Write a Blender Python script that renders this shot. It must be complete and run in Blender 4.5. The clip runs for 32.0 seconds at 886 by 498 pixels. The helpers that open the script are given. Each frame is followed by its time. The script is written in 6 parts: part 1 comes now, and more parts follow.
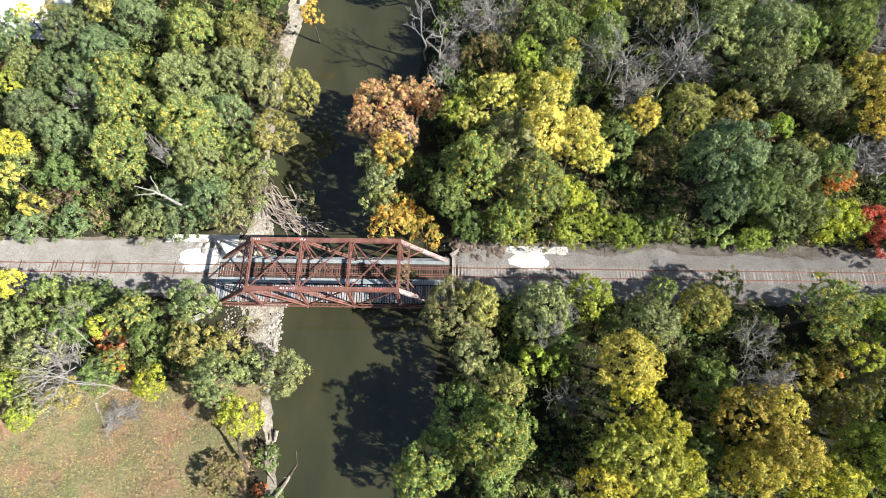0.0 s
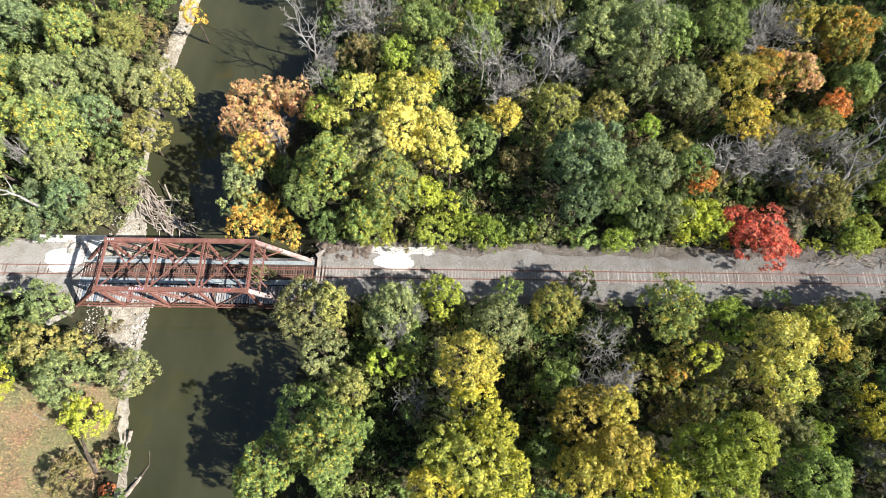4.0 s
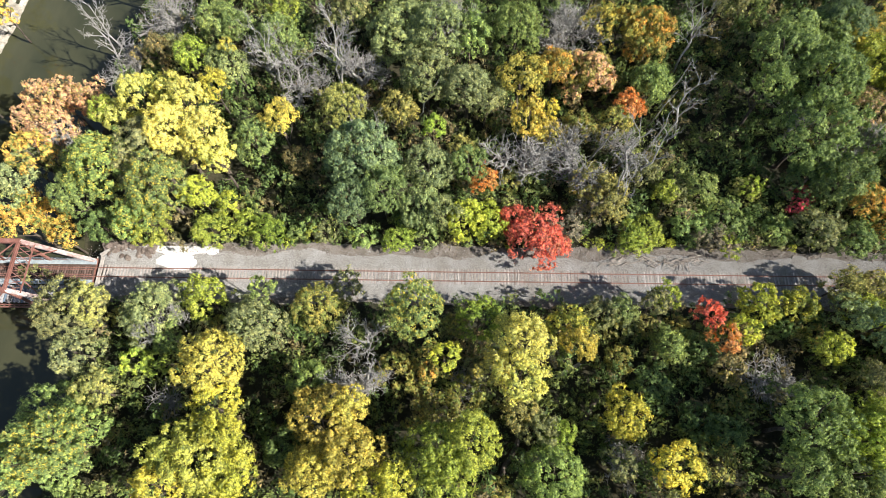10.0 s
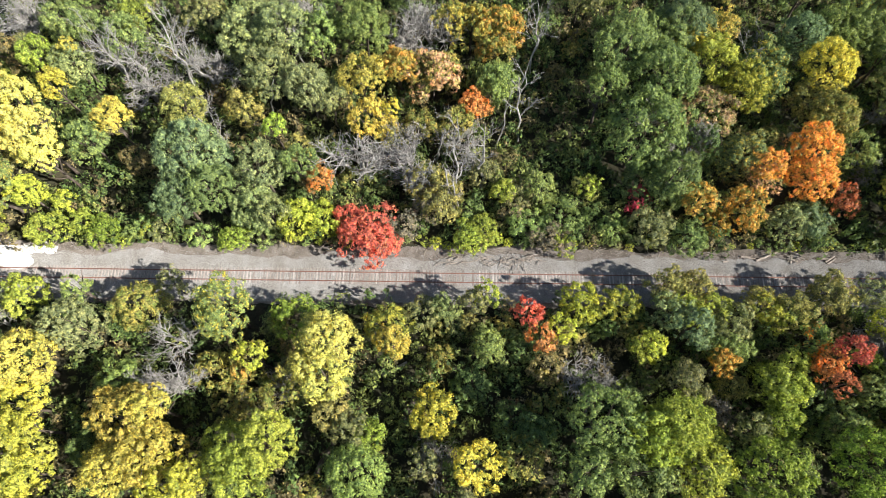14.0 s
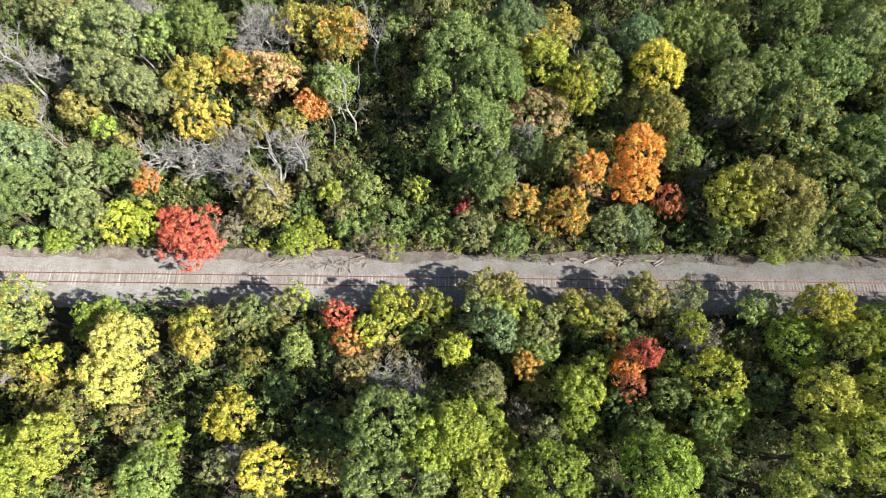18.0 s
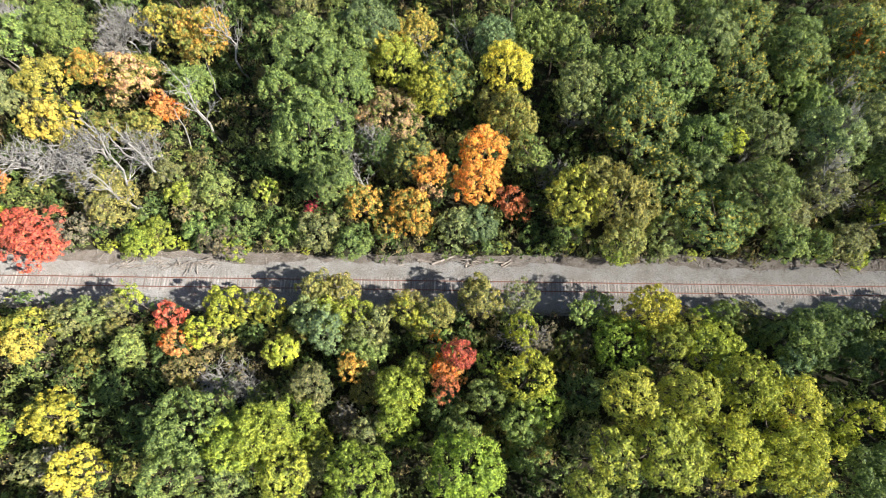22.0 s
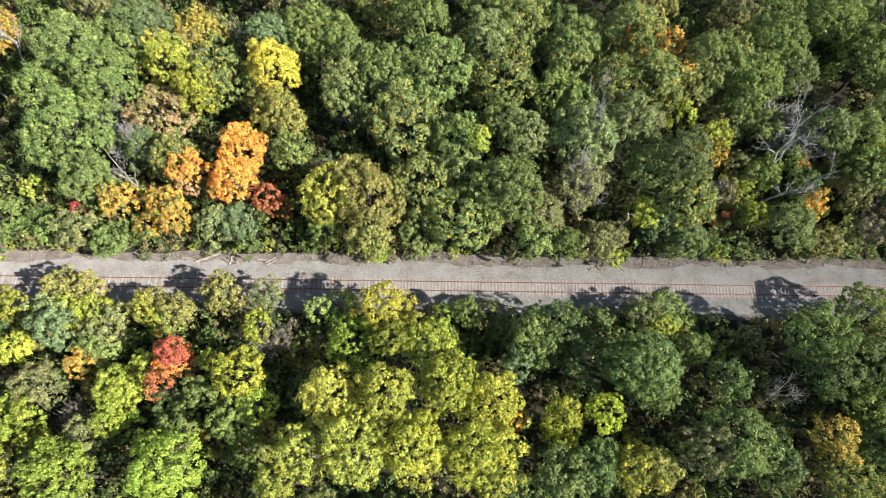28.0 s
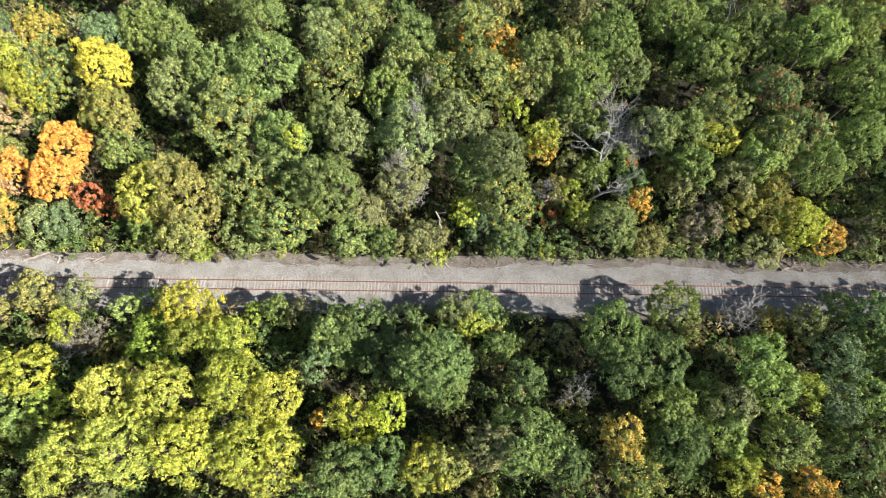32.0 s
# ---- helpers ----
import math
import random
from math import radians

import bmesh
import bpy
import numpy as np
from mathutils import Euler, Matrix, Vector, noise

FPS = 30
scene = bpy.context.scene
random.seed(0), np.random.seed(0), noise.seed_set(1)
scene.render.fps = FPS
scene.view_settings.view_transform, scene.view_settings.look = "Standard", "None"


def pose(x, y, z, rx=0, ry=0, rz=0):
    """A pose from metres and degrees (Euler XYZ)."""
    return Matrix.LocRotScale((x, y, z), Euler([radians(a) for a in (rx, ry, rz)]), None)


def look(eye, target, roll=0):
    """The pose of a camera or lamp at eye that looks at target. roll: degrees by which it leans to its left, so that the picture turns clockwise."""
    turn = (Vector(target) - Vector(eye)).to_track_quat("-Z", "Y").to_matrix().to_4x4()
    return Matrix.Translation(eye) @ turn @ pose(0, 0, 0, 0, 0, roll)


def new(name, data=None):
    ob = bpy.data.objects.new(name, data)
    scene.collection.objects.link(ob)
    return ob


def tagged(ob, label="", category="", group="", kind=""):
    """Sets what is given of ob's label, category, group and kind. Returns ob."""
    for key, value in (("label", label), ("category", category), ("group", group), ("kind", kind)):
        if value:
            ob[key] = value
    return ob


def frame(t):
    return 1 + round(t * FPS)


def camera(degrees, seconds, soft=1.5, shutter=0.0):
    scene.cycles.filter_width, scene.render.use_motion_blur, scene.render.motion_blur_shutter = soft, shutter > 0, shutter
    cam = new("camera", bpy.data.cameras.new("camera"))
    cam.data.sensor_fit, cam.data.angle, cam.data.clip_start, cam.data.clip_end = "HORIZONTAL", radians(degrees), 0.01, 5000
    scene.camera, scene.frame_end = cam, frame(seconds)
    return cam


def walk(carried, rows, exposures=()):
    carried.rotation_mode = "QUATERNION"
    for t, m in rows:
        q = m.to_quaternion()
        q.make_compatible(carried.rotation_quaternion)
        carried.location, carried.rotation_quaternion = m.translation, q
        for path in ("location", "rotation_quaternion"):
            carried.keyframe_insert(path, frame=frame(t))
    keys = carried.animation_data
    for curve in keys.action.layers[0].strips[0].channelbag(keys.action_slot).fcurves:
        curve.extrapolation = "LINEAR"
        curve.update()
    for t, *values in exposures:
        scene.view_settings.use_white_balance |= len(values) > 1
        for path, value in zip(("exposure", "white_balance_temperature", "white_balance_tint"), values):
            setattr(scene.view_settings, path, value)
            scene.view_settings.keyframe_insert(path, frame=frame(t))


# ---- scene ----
# The drone glides along the railway at a steady height, its camera tipped a little to the north.
HEIGHT, TIP, YAW = 89.0, 22.0, 0.79
cam = camera(73.7, 32.0, soft=0.55)
PATH = [
    (0.0, 0.00, -31.96),
    (0.5, 3.14, -31.93),
    (1.0, 5.93, -31.89),
    (1.5, 8.70, -31.84),
    (2.0, 11.48, -31.79),
    (2.5, 14.05, -31.74),
    (3.0, 16.66, -31.70),
    (3.5, 19.18, -31.65),
    (5.5, 29.67, -31.48),
    (6.0, 32.40, -31.43),
    (6.5, 35.28, -31.39),
    (7.0, 38.29, -31.36),
    (7.5, 41.20, -31.33),
    (8.0, 44.30, -31.30),
    (8.5, 47.32, -31.28),
    (9.0, 50.51, -31.26),
    (9.5, 53.63, -31.24),
    (10.0, 56.72, -31.22),
    (10.5, 59.84, -31.20),
    (11.0, 62.91, -31.18),
    (11.5, 66.19, -31.17),
    (12.0, 69.47, -31.15),
    (12.5, 72.86, -31.13),
    (13.0, 76.20, -31.10),
    (13.5, 79.56, -31.07),
    (14.0, 83.01, -31.01),
    (14.5, 86.43, -30.94),
    (16.5, 100.60, -30.55),
    (17.0, 104.14, -30.45),
    (17.5, 107.45, -30.35),
    (18.0, 110.75, -30.26),
    (18.5, 113.93, -30.17),
    (19.0, 116.98, -30.07),
    (19.5, 120.04, -29.99),
    (20.0, 123.05, -29.90),
    (20.5, 126.11, -29.83),
    (21.0, 129.10, -29.77),
    (21.5, 132.20, -29.73),
    (22.0, 135.21, -29.70),
    (22.5, 138.41, -29.69),
    (23.0, 141.48, -29.67),
    (23.5, 144.62, -29.66),
    (24.0, 147.67, -29.65),
    (24.5, 150.81, -29.64),
    (25.0, 153.91, -29.63),
    (25.5, 157.08, -29.63),
    (27.5, 169.82, -29.61),
    (28.0, 173.18, -29.60),
    (28.5, 176.38, -29.58),
    (29.0, 179.90, -29.56),
    (29.5, 183.43, -29.53),
    (30.0, 186.99, -29.51),
    (30.5, 190.55, -29.48),
    (31.0, 194.05, -29.46),
    (31.5, 197.48, -29.43),
    (32.0, 200.90, -29.42),
]
walk(cam, [(t, pose(x, y, HEIGHT, TIP, 0, YAW)) for t, x, y in PATH], exposures=[(0.0, 1.05), (32.0, 1.05)])

# ---- light: a low autumn sun from the south-east, clear sky ----
SUN_DIR = Vector((0.74, -0.28, 0.61)).normalized()
sun = new("sun", bpy.data.lights.new("sun", "SUN"))
sun.data.energy, sun.data.angle, sun.data.color = 5.0, radians(0.53), (1.0, 0.95, 0.86)
sun.matrix_world = look(SUN_DIR * 200, (0, 0, 0))
world = bpy.data.worlds.new("sky")
scene.world = world
world.use_nodes = True
sky = world.node_tree.nodes.new("ShaderNodeTexSky")
sky.sky_type, sky.sun_disc = "NISHITA", False
sky.sun_elevation = math.asin(SUN_DIR.z)
sky.sun_rotation = math.atan2(SUN_DIR.x, SUN_DIR.y)
back = world.node_tree.nodes["Background"]
back.inputs["Strength"].default_value = 0.068
world.node_tree.links.new(sky.outputs["Color"], back.inputs["Color"])


# ---- materials ----
class Nodes:
    """A small hand for node trees."""

    def __init__(self, name):
        self.mat = bpy.data.materials.new(name)
        self.mat.use_nodes = True
        self.tree = self.mat.node_tree
        self.bsdf = self.tree.nodes["Principled BSDF"]

    def add(self, kind, **values):
        node = self.tree.nodes.new("ShaderNode" + kind)
        for key, value in values.items():
            node.inputs[key].default_value = value
        return node

    def link(self, a, b):
        self.tree.links.new(a, b)

    def noise(self, scale, detail=4.0, rough=0.6, coords="Object", stretch=None):
        node = self.add("TexNoise", Scale=scale, Detail=detail, Roughness=rough)
        source = self.add("TexCoord").outputs[coords] if coords else self.add("NewGeometry").outputs["Position"]
        if stretch:
            mapping = self.add("Mapping", Scale=stretch)
            self.link(source, mapping.inputs["Vector"])
            source = mapping.outputs["Vector"]
        self.link(source, node.inputs["Vector"])
        return node.outputs["Fac"]

    def ramp(self, fac, *stops):
        node = self.add("ValToRGB")
        band = node.color_ramp
        while len(band.elements) < len(stops):
            band.elements.new(0.5)
        for element, (place, colour) in zip(band.elements, stops):
            element.position, element.color = place, (*colour, 1)
        self.link(fac, node.inputs["Fac"])
        return node.outputs["Color"]

    def mix(self, fac, a, b, blend="MIX"):
        node = self.tree.nodes.new("ShaderNodeMix")
        node.data_type, node.blend_type = "RGBA", blend
        for value, socket in ((fac, node.inputs["Factor"]), (a, node.inputs[6]), (b, node.inputs[7])):
            if isinstance(value, bpy.types.NodeSocket):
                self.link(value, socket)
            else:
                socket.default_value = value if isinstance(value, float) else (*value, 1)
        return node.outputs[2]

    def maths(self, op, a, b):
        node = self.add("Math")
        node.operation = op
        for value, socket in ((a, node.inputs[0]), (b, node.inputs[1])):
            if isinstance(value, bpy.types.NodeSocket):
                self.link(value, socket)
            else:
                socket.default_value = value
        return node.outputs[0]

    def bump(self, height, strength, distance):
        node = self.add("Bump", Strength=strength, Distance=distance)
        self.link(height, node.inputs["Height"])
        self.link(node.outputs["Normal"], self.bsdf.inputs["Normal"])

    def done(self, colour, rough=0.8, metal=0.0, spec=0.3):
        self.bsdf.inputs["Diffuse Roughness"].default_value = 1.0 if rough > 0.9 else 0.4
        if isinstance(colour, bpy.types.NodeSocket):
            self.link(colour, self.bsdf.inputs["Base Color"])
        else:
            self.bsdf.inputs["Base Color"].default_value = (*colour, 1)
        self.bsdf.inputs["Roughness"].default_value = rough
        self.bsdf.inputs["Metallic"].default_value = metal
        self.bsdf.inputs["Specular IOR Level"].default_value = spec
        return self.mat


def surface(name, dark, mid, light, coarse, fine, rough=0.85, bump=0.4, distance=0.03, stretch=None, coords=None, metal=0.0, spec=0.25, grain=0.5):
    """Two scales of noise through three colours, with a fine relief."""
    n = Nodes(name)
    big = n.noise(coarse, 5, 0.65, coords, stretch)
    small = n.noise(fine, 6, 0.7, coords, stretch)
    colour = n.ramp(big, (0.3, dark), (0.5, mid), (0.7, light))
    shade = n.ramp(small, (0.3, (1 - grain,) * 3), (0.7, (1 + grain * 0.6,) * 3))
    n.bump(small, bump, distance)
    return n.done(n.mix(1.0, colour, shade, "MULTIPLY"), rough, metal, spec)


def leaf_material(name, second=None, share=0.5, fine=0.55):
    """Leaves: the object's own colour, varied leaf by leaf and branch by branch with painted sun and shade tints,
    partly turned to a second colour.
    """
    n = Nodes(name)
    info = n.add("ObjectInfo")
    island = n.add("NewGeometry").outputs["Random Per Island"]
    colour = info.outputs["Color"]
    if second:
        patch = n.noise(fine, 3, 0.6)
        wander = n.maths("ADD", patch, n.maths("MULTIPLY", n.maths("SUBTRACT", island, 0.5), 0.22))
        fac = n.ramp(wander, (share, (0, 0, 0)), (share + 0.08, (1, 1, 1)))
        colour = n.mix(fac, colour, second)
    # random leaf tone; bluish darks and yellowish lights imitate shaded and sunlit leaves
    tone = n.ramp(island, (0.0, (0.52, 0.57, 0.62)), (0.5, (1.0, 1.0, 1.0)), (1.0, (1.52, 1.46, 1.2)))
    colour = n.mix(1.0, colour, tone, "MULTIPLY")
    drift = n.ramp(n.noise(0.55, 3, 0.6), (0.3, (0.78, 0.86, 0.84)), (0.7, (1.24, 1.16, 1.04)))
    colour = n.mix(1.0, colour, drift, "MULTIPLY")
    # fine flecks paint small shadows and sunlit spots into the tufts
    fleck = n.ramp(n.noise(2.8, 2, 0.5), (0.36, (0.56, 0.62, 0.68)), (0.5, (1.02, 1.02, 1.02)), (0.64, (1.55, 1.47, 1.24)))
    colour = n.mix(1.0, colour, fleck, "MULTIPLY")
    n.done(colour, 0.52, 0.0, 0.22)
    glow = n.add("BsdfTranslucent")
    n.link(colour, glow.inputs["Color"])
    both = n.add("MixShader", Fac=0.29)
    n.link(n.bsdf.outputs[0], both.inputs[1])
    n.link(glow.outputs[0], both.inputs[2])
    n.link(both.outputs[0], n.tree.nodes["Material Output"].inputs["Surface"])
    return n.mat


LEAF = leaf_material("leaf")
LEAF_GOLD = leaf_material("leaf_gold", (0.52, 0.42, 0.08), 0.57, 1.3)
LEAF_AMBER = leaf_material("leaf_amber", (0.6, 0.42, 0.1), 0.48, 0.9)
LEAF_PEACH = leaf_material("leaf_peach", (0.42, 0.38, 0.16), 0.52, 0.9)
LEAF_ORANGE = leaf_material("leaf_orange", (0.62, 0.2, 0.03), 0.57)
LEAF_RUSSET = leaf_material("leaf_russet", (0.5, 0.2, 0.12), 0.57, 0.8)
LEAF_GREEN = leaf_material("leaf_green", (0.2, 0.25, 0.08), 0.5, 0.8)
BARK = surface("bark", (0.05, 0.04, 0.032), (0.1, 0.08, 0.065), (0.17, 0.145, 0.12), 1.2, 9, 0.9, 0.6, 0.03)
PALE_BARK = surface("pale_bark", (0.2, 0.19, 0.178), (0.34, 0.326, 0.308), (0.49, 0.475, 0.455), 0.8, 7, 0.85, 0.4, 0.02)
DRIFTWOOD = surface("driftwood", (0.2, 0.16, 0.13), (0.36, 0.31, 0.27), (0.52, 0.47, 0.42), 0.9, 8, 0.85, 0.5, 0.02)
# leaf litter, its colour darkened to stand in for deep shade between crowns
SHADED_LITTER = surface("shaded_forest_floor", (0.02, 0.024, 0.012), (0.042, 0.042, 0.024), (0.075, 0.06, 0.036), 0.22, 2.6, 0.95, 0.8, 0.12, grain=0.55)
BALLAST = surface("ballast", (0.235, 0.216, 0.196), (0.3, 0.288, 0.274), (0.365, 0.358, 0.35), 0.35, 6.5, 0.95, 1.0, 0.1, grain=0.75)
EARTH = surface("trackside_earth", (0.14, 0.118, 0.098), (0.215, 0.188, 0.166), (0.3, 0.27, 0.245), 0.5, 5.5, 0.95, 1.0, 0.09, grain=0.7)
WHITE_STONE = surface("white_limestone", (0.58, 0.575, 0.56), (0.69, 0.685, 0.67), (0.78, 0.775, 0.76), 0.9, 8, 0.95, 0.9, 0.08, grain=0.4)
MUD = surface("river_mud", (0.17, 0.15, 0.118), (0.33, 0.3, 0.25), (0.5, 0.47, 0.42), 0.55, 3.2, 0.95, 0.9, 0.08, grain=0.6)
MEADOW = surface("meadow", (0.17, 0.19, 0.09), (0.26, 0.22, 0.125), (0.36, 0.2, 0.14), 0.22, 3.0, 0.95, 0.9, 0.12, grain=0.5)
RUST_STEEL = surface("rusty_red_steel", (0.14, 0.062, 0.048), (0.21, 0.095, 0.075), (0.28, 0.145, 0.12), 0.7, 6, 0.7, 0.3, 0.01, spec=0.35, grain=0.3)
FADED_STEEL = surface("faded_red_paint", (0.26, 0.15, 0.13), (0.4, 0.31, 0.29), (0.52, 0.46, 0.45), 0.8, 4, 0.7, 0.2, 0.01)
RAIL_STEEL = surface("rail_rust", (0.17, 0.084, 0.069), (0.242, 0.122, 0.099), (0.31, 0.172, 0.145), 0.8, 9, 0.6, 0.2, 0.01, metal=0.2)
PLATE = surface("blue_grey_plate", (0.2, 0.235, 0.26), (0.3, 0.345, 0.375), (0.42, 0.46, 0.48), 0.6, 5, 0.65, 0.25, 0.01, grain=0.25)
CONCRETE = surface("concrete", (0.26, 0.235, 0.21), (0.38, 0.35, 0.32), (0.5, 0.47, 0.44), 0.6, 6, 0.9, 0.4, 0.02, grain=0.25)
ROCK = surface("riprap", (0.25, 0.235, 0.215), (0.4, 0.38, 0.355), (0.56, 0.54, 0.51), 1.2, 7, 0.9, 0.5, 0.03, grain=0.25)
BROWN_ROCK = surface("brown_rock", (0.09, 0.07, 0.06), (0.17, 0.135, 0.115), (0.27, 0.225, 0.195), 1.2, 7, 0.9, 0.5, 0.03)


def tie_material(name, *stops):
    n = Nodes(name)
    chance = n.add("ObjectInfo").outputs["Random"]
    colour = n.ramp(chance, *stops)
    grain = n.noise(5, 5, 0.7, None, (0.6, 0.6, 3))
    n.bump(grain, 0.5, 0.02)
    return n.done(n.mix(1.0, colour, n.ramp(grain, (0.3, (0.6, 0.6, 0.6)), (0.7, (1.25, 1.25, 1.25))), "MULTIPLY"), 0.9)


WEST_TIE = tie_material("brown_tie", (0.0, (0.11, 0.075, 0.06)), (0.5, (0.17, 0.125, 0.1)), (1.0, (0.25, 0.21, 0.185)))
TIE = tie_material("old_tie", (0.0, (0.2, 0.165, 0.148)), (0.45, (0.32, 0.275, 0.25)), (1.0, (0.46, 0.42, 0.395)))
DARK_TIE = tie_material("bridge_tie", (0.0, (0.06, 0.043, 0.037)), (0.6, (0.11, 0.073, 0.06)), (1.0, (0.19, 0.135, 0.115)))
PAINTED_TIE = tie_material("sprayed_tie", (0.0, (0.36, 0.35, 0.36)), (0.3, (0.3, 0.28, 0.28)), (0.45, (0.27, 0.14, 0.13)), (0.55, (0.4, 0.39, 0.4)),
                           (0.7, (0.14, 0.19, 0.25)), (0.8, (0.35, 0.34, 0.35)), (0.9, (0.16, 0.14, 0.13)), (1.0, (0.28, 0.27, 0.26)))
for ramp in (node for node in PAINTED_TIE.node_tree.nodes if node.type == "VALTORGB"):
    if len(ramp.color_ramp.elements) > 4:
        ramp.color_ramp.interpolation = "CONSTANT"


def water_material():
    n = Nodes("river_water")
    deep = n.noise(0.09, 4, 0.6, None, (1.0, 0.35, 1))
    colour = n.ramp(deep, (0.35, (0.034, 0.037, 0.02)), (0.65, (0.058, 0.058, 0.031)))
    ripple = n.noise(1.6, 4, 0.6, None, (1.0, 0.6, 1))
    n.bump(ripple, 0.12, 0.02)
    return n.done(colour, 0.04, 0.0, 0.5)


WATER = water_material()


# ---- building helpers ----
def mesh_of(name, verts, faces, material=None, smooth=False):
    me = bpy.data.meshes.new(name)
    me.from_pydata([tuple(v) for v in verts], [], faces)
    if material:
        me.materials.append(material)
    if smooth:
        me.shade_smooth()
    return me


def settle(bm, name, material, smooth=False):
    me = bpy.data.meshes.new(name)
    bm.to_mesh(me)
    bm.free()
    me.materials.append(material)
    if smooth:
        me.shade_smooth()
    return me


def part(name, bm, material, parent, label=""):
    """Links a bmesh, or a finished mesh, as one part of a thing."""
    ob = new(name, settle(bm, name, material) if isinstance(bm, bmesh.types.BMesh) else bm)
    ob.parent = parent
    return tagged(ob, label)


def thing(name, label, category, group="", place=(0, 0, 0), kind=""):
    ob = new(name)
    ob.empty_display_size = 0.3
    ob.location = place
    return tagged(ob, label, category, group, kind)


def add_beam(bm, p, q, wide, high, up=(0, 0, 1)):
    """A square-edged bar from p to q."""
    p, q = Vector(p), Vector(q)
    along = (q - p).normalized()
    side = along.cross(Vector(up))
    side = side.normalized() if side.length > 1e-4 else Vector((0, 1, 0))
    top = side.cross(along)
    ring = [bm.verts.new(e + side * sx * wide / 2 + top * sz * high / 2) for e in (p, q) for sx, sz in ((-1, -1), (1, -1), (1, 1), (-1, 1))]
    for i in range(4):
        bm.faces.new((ring[i], ring[(i + 1) % 4], ring[4 + (i + 1) % 4], ring[4 + i]))
    bm.faces.new(ring[3::-1])
    bm.faces.new(ring[4:])
    return bm


def beam(p, q, wide, high, up=(0, 0, 1)):
    return add_beam(bmesh.new(), p, q, wide, high, up)


def laced(p, q, wide, high, up=(0, 0, 1), flange=0.12, pitch=0.55):
    """Two channels joined by zigzag lacing bars, as on old riveted trusses."""
    bm = bmesh.new()
    p, q = Vector(p), Vector(q)
    along = (q - p).normalized()
    side = along.cross(Vector(up))
    side = side.normalized() if side.length > 1e-4 else Vector((0, 1, 0))
    for s in (-1, 1):
        add_beam(bm, p + side * s * (wide - flange) / 2, q + side * s * (wide - flange) / 2, flange, high, up)
    top = side.cross(along)
    count = max(2, int((q - p).length / pitch))
    for i in range(count):
        a, b = p.lerp(q, i / count), p.lerp(q, (i + 1) / count)
        s = 1 if i % 2 else -1
        for lift in (-1, 1):
            off = top * lift * (high / 2 + 0.012)
            add_beam(bm, a + side * s * (wide / 2 - 0.05) + off, b - side * s * (wide / 2 - 0.05) + off, 0.07, 0.02, up)
    return bm


def limb_mesh(bm, points, radii, sides=6):
    """A bent, tapered round limb through points."""
    rings = []
    for i, (p, r) in enumerate(zip(points, radii)):
        along = (points[min(i + 1, len(points) - 1)] - points[max(i - 1, 0)]).normalized()
        side = along.orthogonal().normalized()
        rings.append([bm.verts.new(p + (Matrix.Rotation(2 * math.pi * k / sides, 3, along) @ side) * r) for k in range(sides)])
    for a, b in zip(rings, rings[1:]):
        for k in range(sides):
            bm.faces.new((a[k], a[(k + 1) % sides], b[(k + 1) % sides], b[k]))
    bm.faces.new(rings[0][::-1])
    bm.faces.new(rings[-1])
    return bm


def bent(p, q, sag=0.08, steps=4, rnd=random):
    p, q = Vector(p), Vector(q)
    d = (q - p).length * sag
    return [p.lerp(q, i / steps) + (Vector((rnd.uniform(-d, d), rnd.uniform(-d, d), rnd.uniform(-d, d) * 0.6)) if 0 < i < steps else Vector()) for i in range(steps + 1)]


def rock_mesh(rnd, size, flat=0.65):
    bm = bmesh.new()
    bmesh.ops.create_icosphere(bm, subdivisions=1, radius=1)
    squash = Vector((rnd.uniform(0.7, 1.25), rnd.uniform(0.7, 1.1), flat * rnd.uniform(0.7, 1.1)))
    for v in bm.verts:
        v.co = Vector(v.co[i] * squash[i] * size for i in range(3)) * rnd.uniform(0.78, 1.12)
    return bm


# ---- the ground, the river and the railway formation ----
WATER_LEVEL, WEST_END, EAST_END = -3.5, -36.4, 0.7
BANK_Y = (-400, -32, -24, -19, -12, -5, 5, 17, 25, 45, 54, 400)
WEST_BANK = (-12, -24.4, -25.8, -27.0, -26.6, -26.5, -29.0, -32.0, -32.2, -30.9, -29.5, -10)
EAST_BANK = (8, -1.0, -1.0, -1.0, -1.0, -2.0, -4.0, -6.0, -6.5, -5.0, -5.5, 14)


def ground_height(x, y):
    """The lie of the land at x, y (arrays or numbers)."""
    x, y = np.asarray(x, float), np.asarray(y, float)
    wave = 0.25 * np.sin(x * 0.11 + 1.3) * np.cos(y * 0.13) + 0.12 * np.sin(x * 0.37 + y * 0.29)
    formation = np.clip((np.abs(y - 0.3) - 5.6) / 4.0, 0, 1)
    land = -0.22 + formation * (-0.75 + wave)
    west, east = np.interp(y, BANK_Y, WEST_BANK), np.interp(y, BANK_Y, EAST_BANK)
    off = np.maximum(west - x, x - east)
    rise = np.where(west - x > x - east, 8.5, 6.0)
    steep = np.clip(off / rise, 0, 1)
    bank = WATER_LEVEL + (land - WATER_LEVEL) * (steep * steep * (3 - 2 * steep)) ** 0.8
    bed = WATER_LEVEL + np.clip(off, -6, 0) * 0.28
    return np.where(off > 0, bank, bed)


def spread(low, high, step, reach):
    """Grid lines: even where the camera looks, then ever wider to the horizon."""
    lines = list(np.arange(low, high + step / 2, step))
    stride, a, b = step, low, high
    while b < reach:
        stride *= 1.35
        a, b = a - stride, b + stride
        lines = [a, *lines, b]
    return np.array(lines)


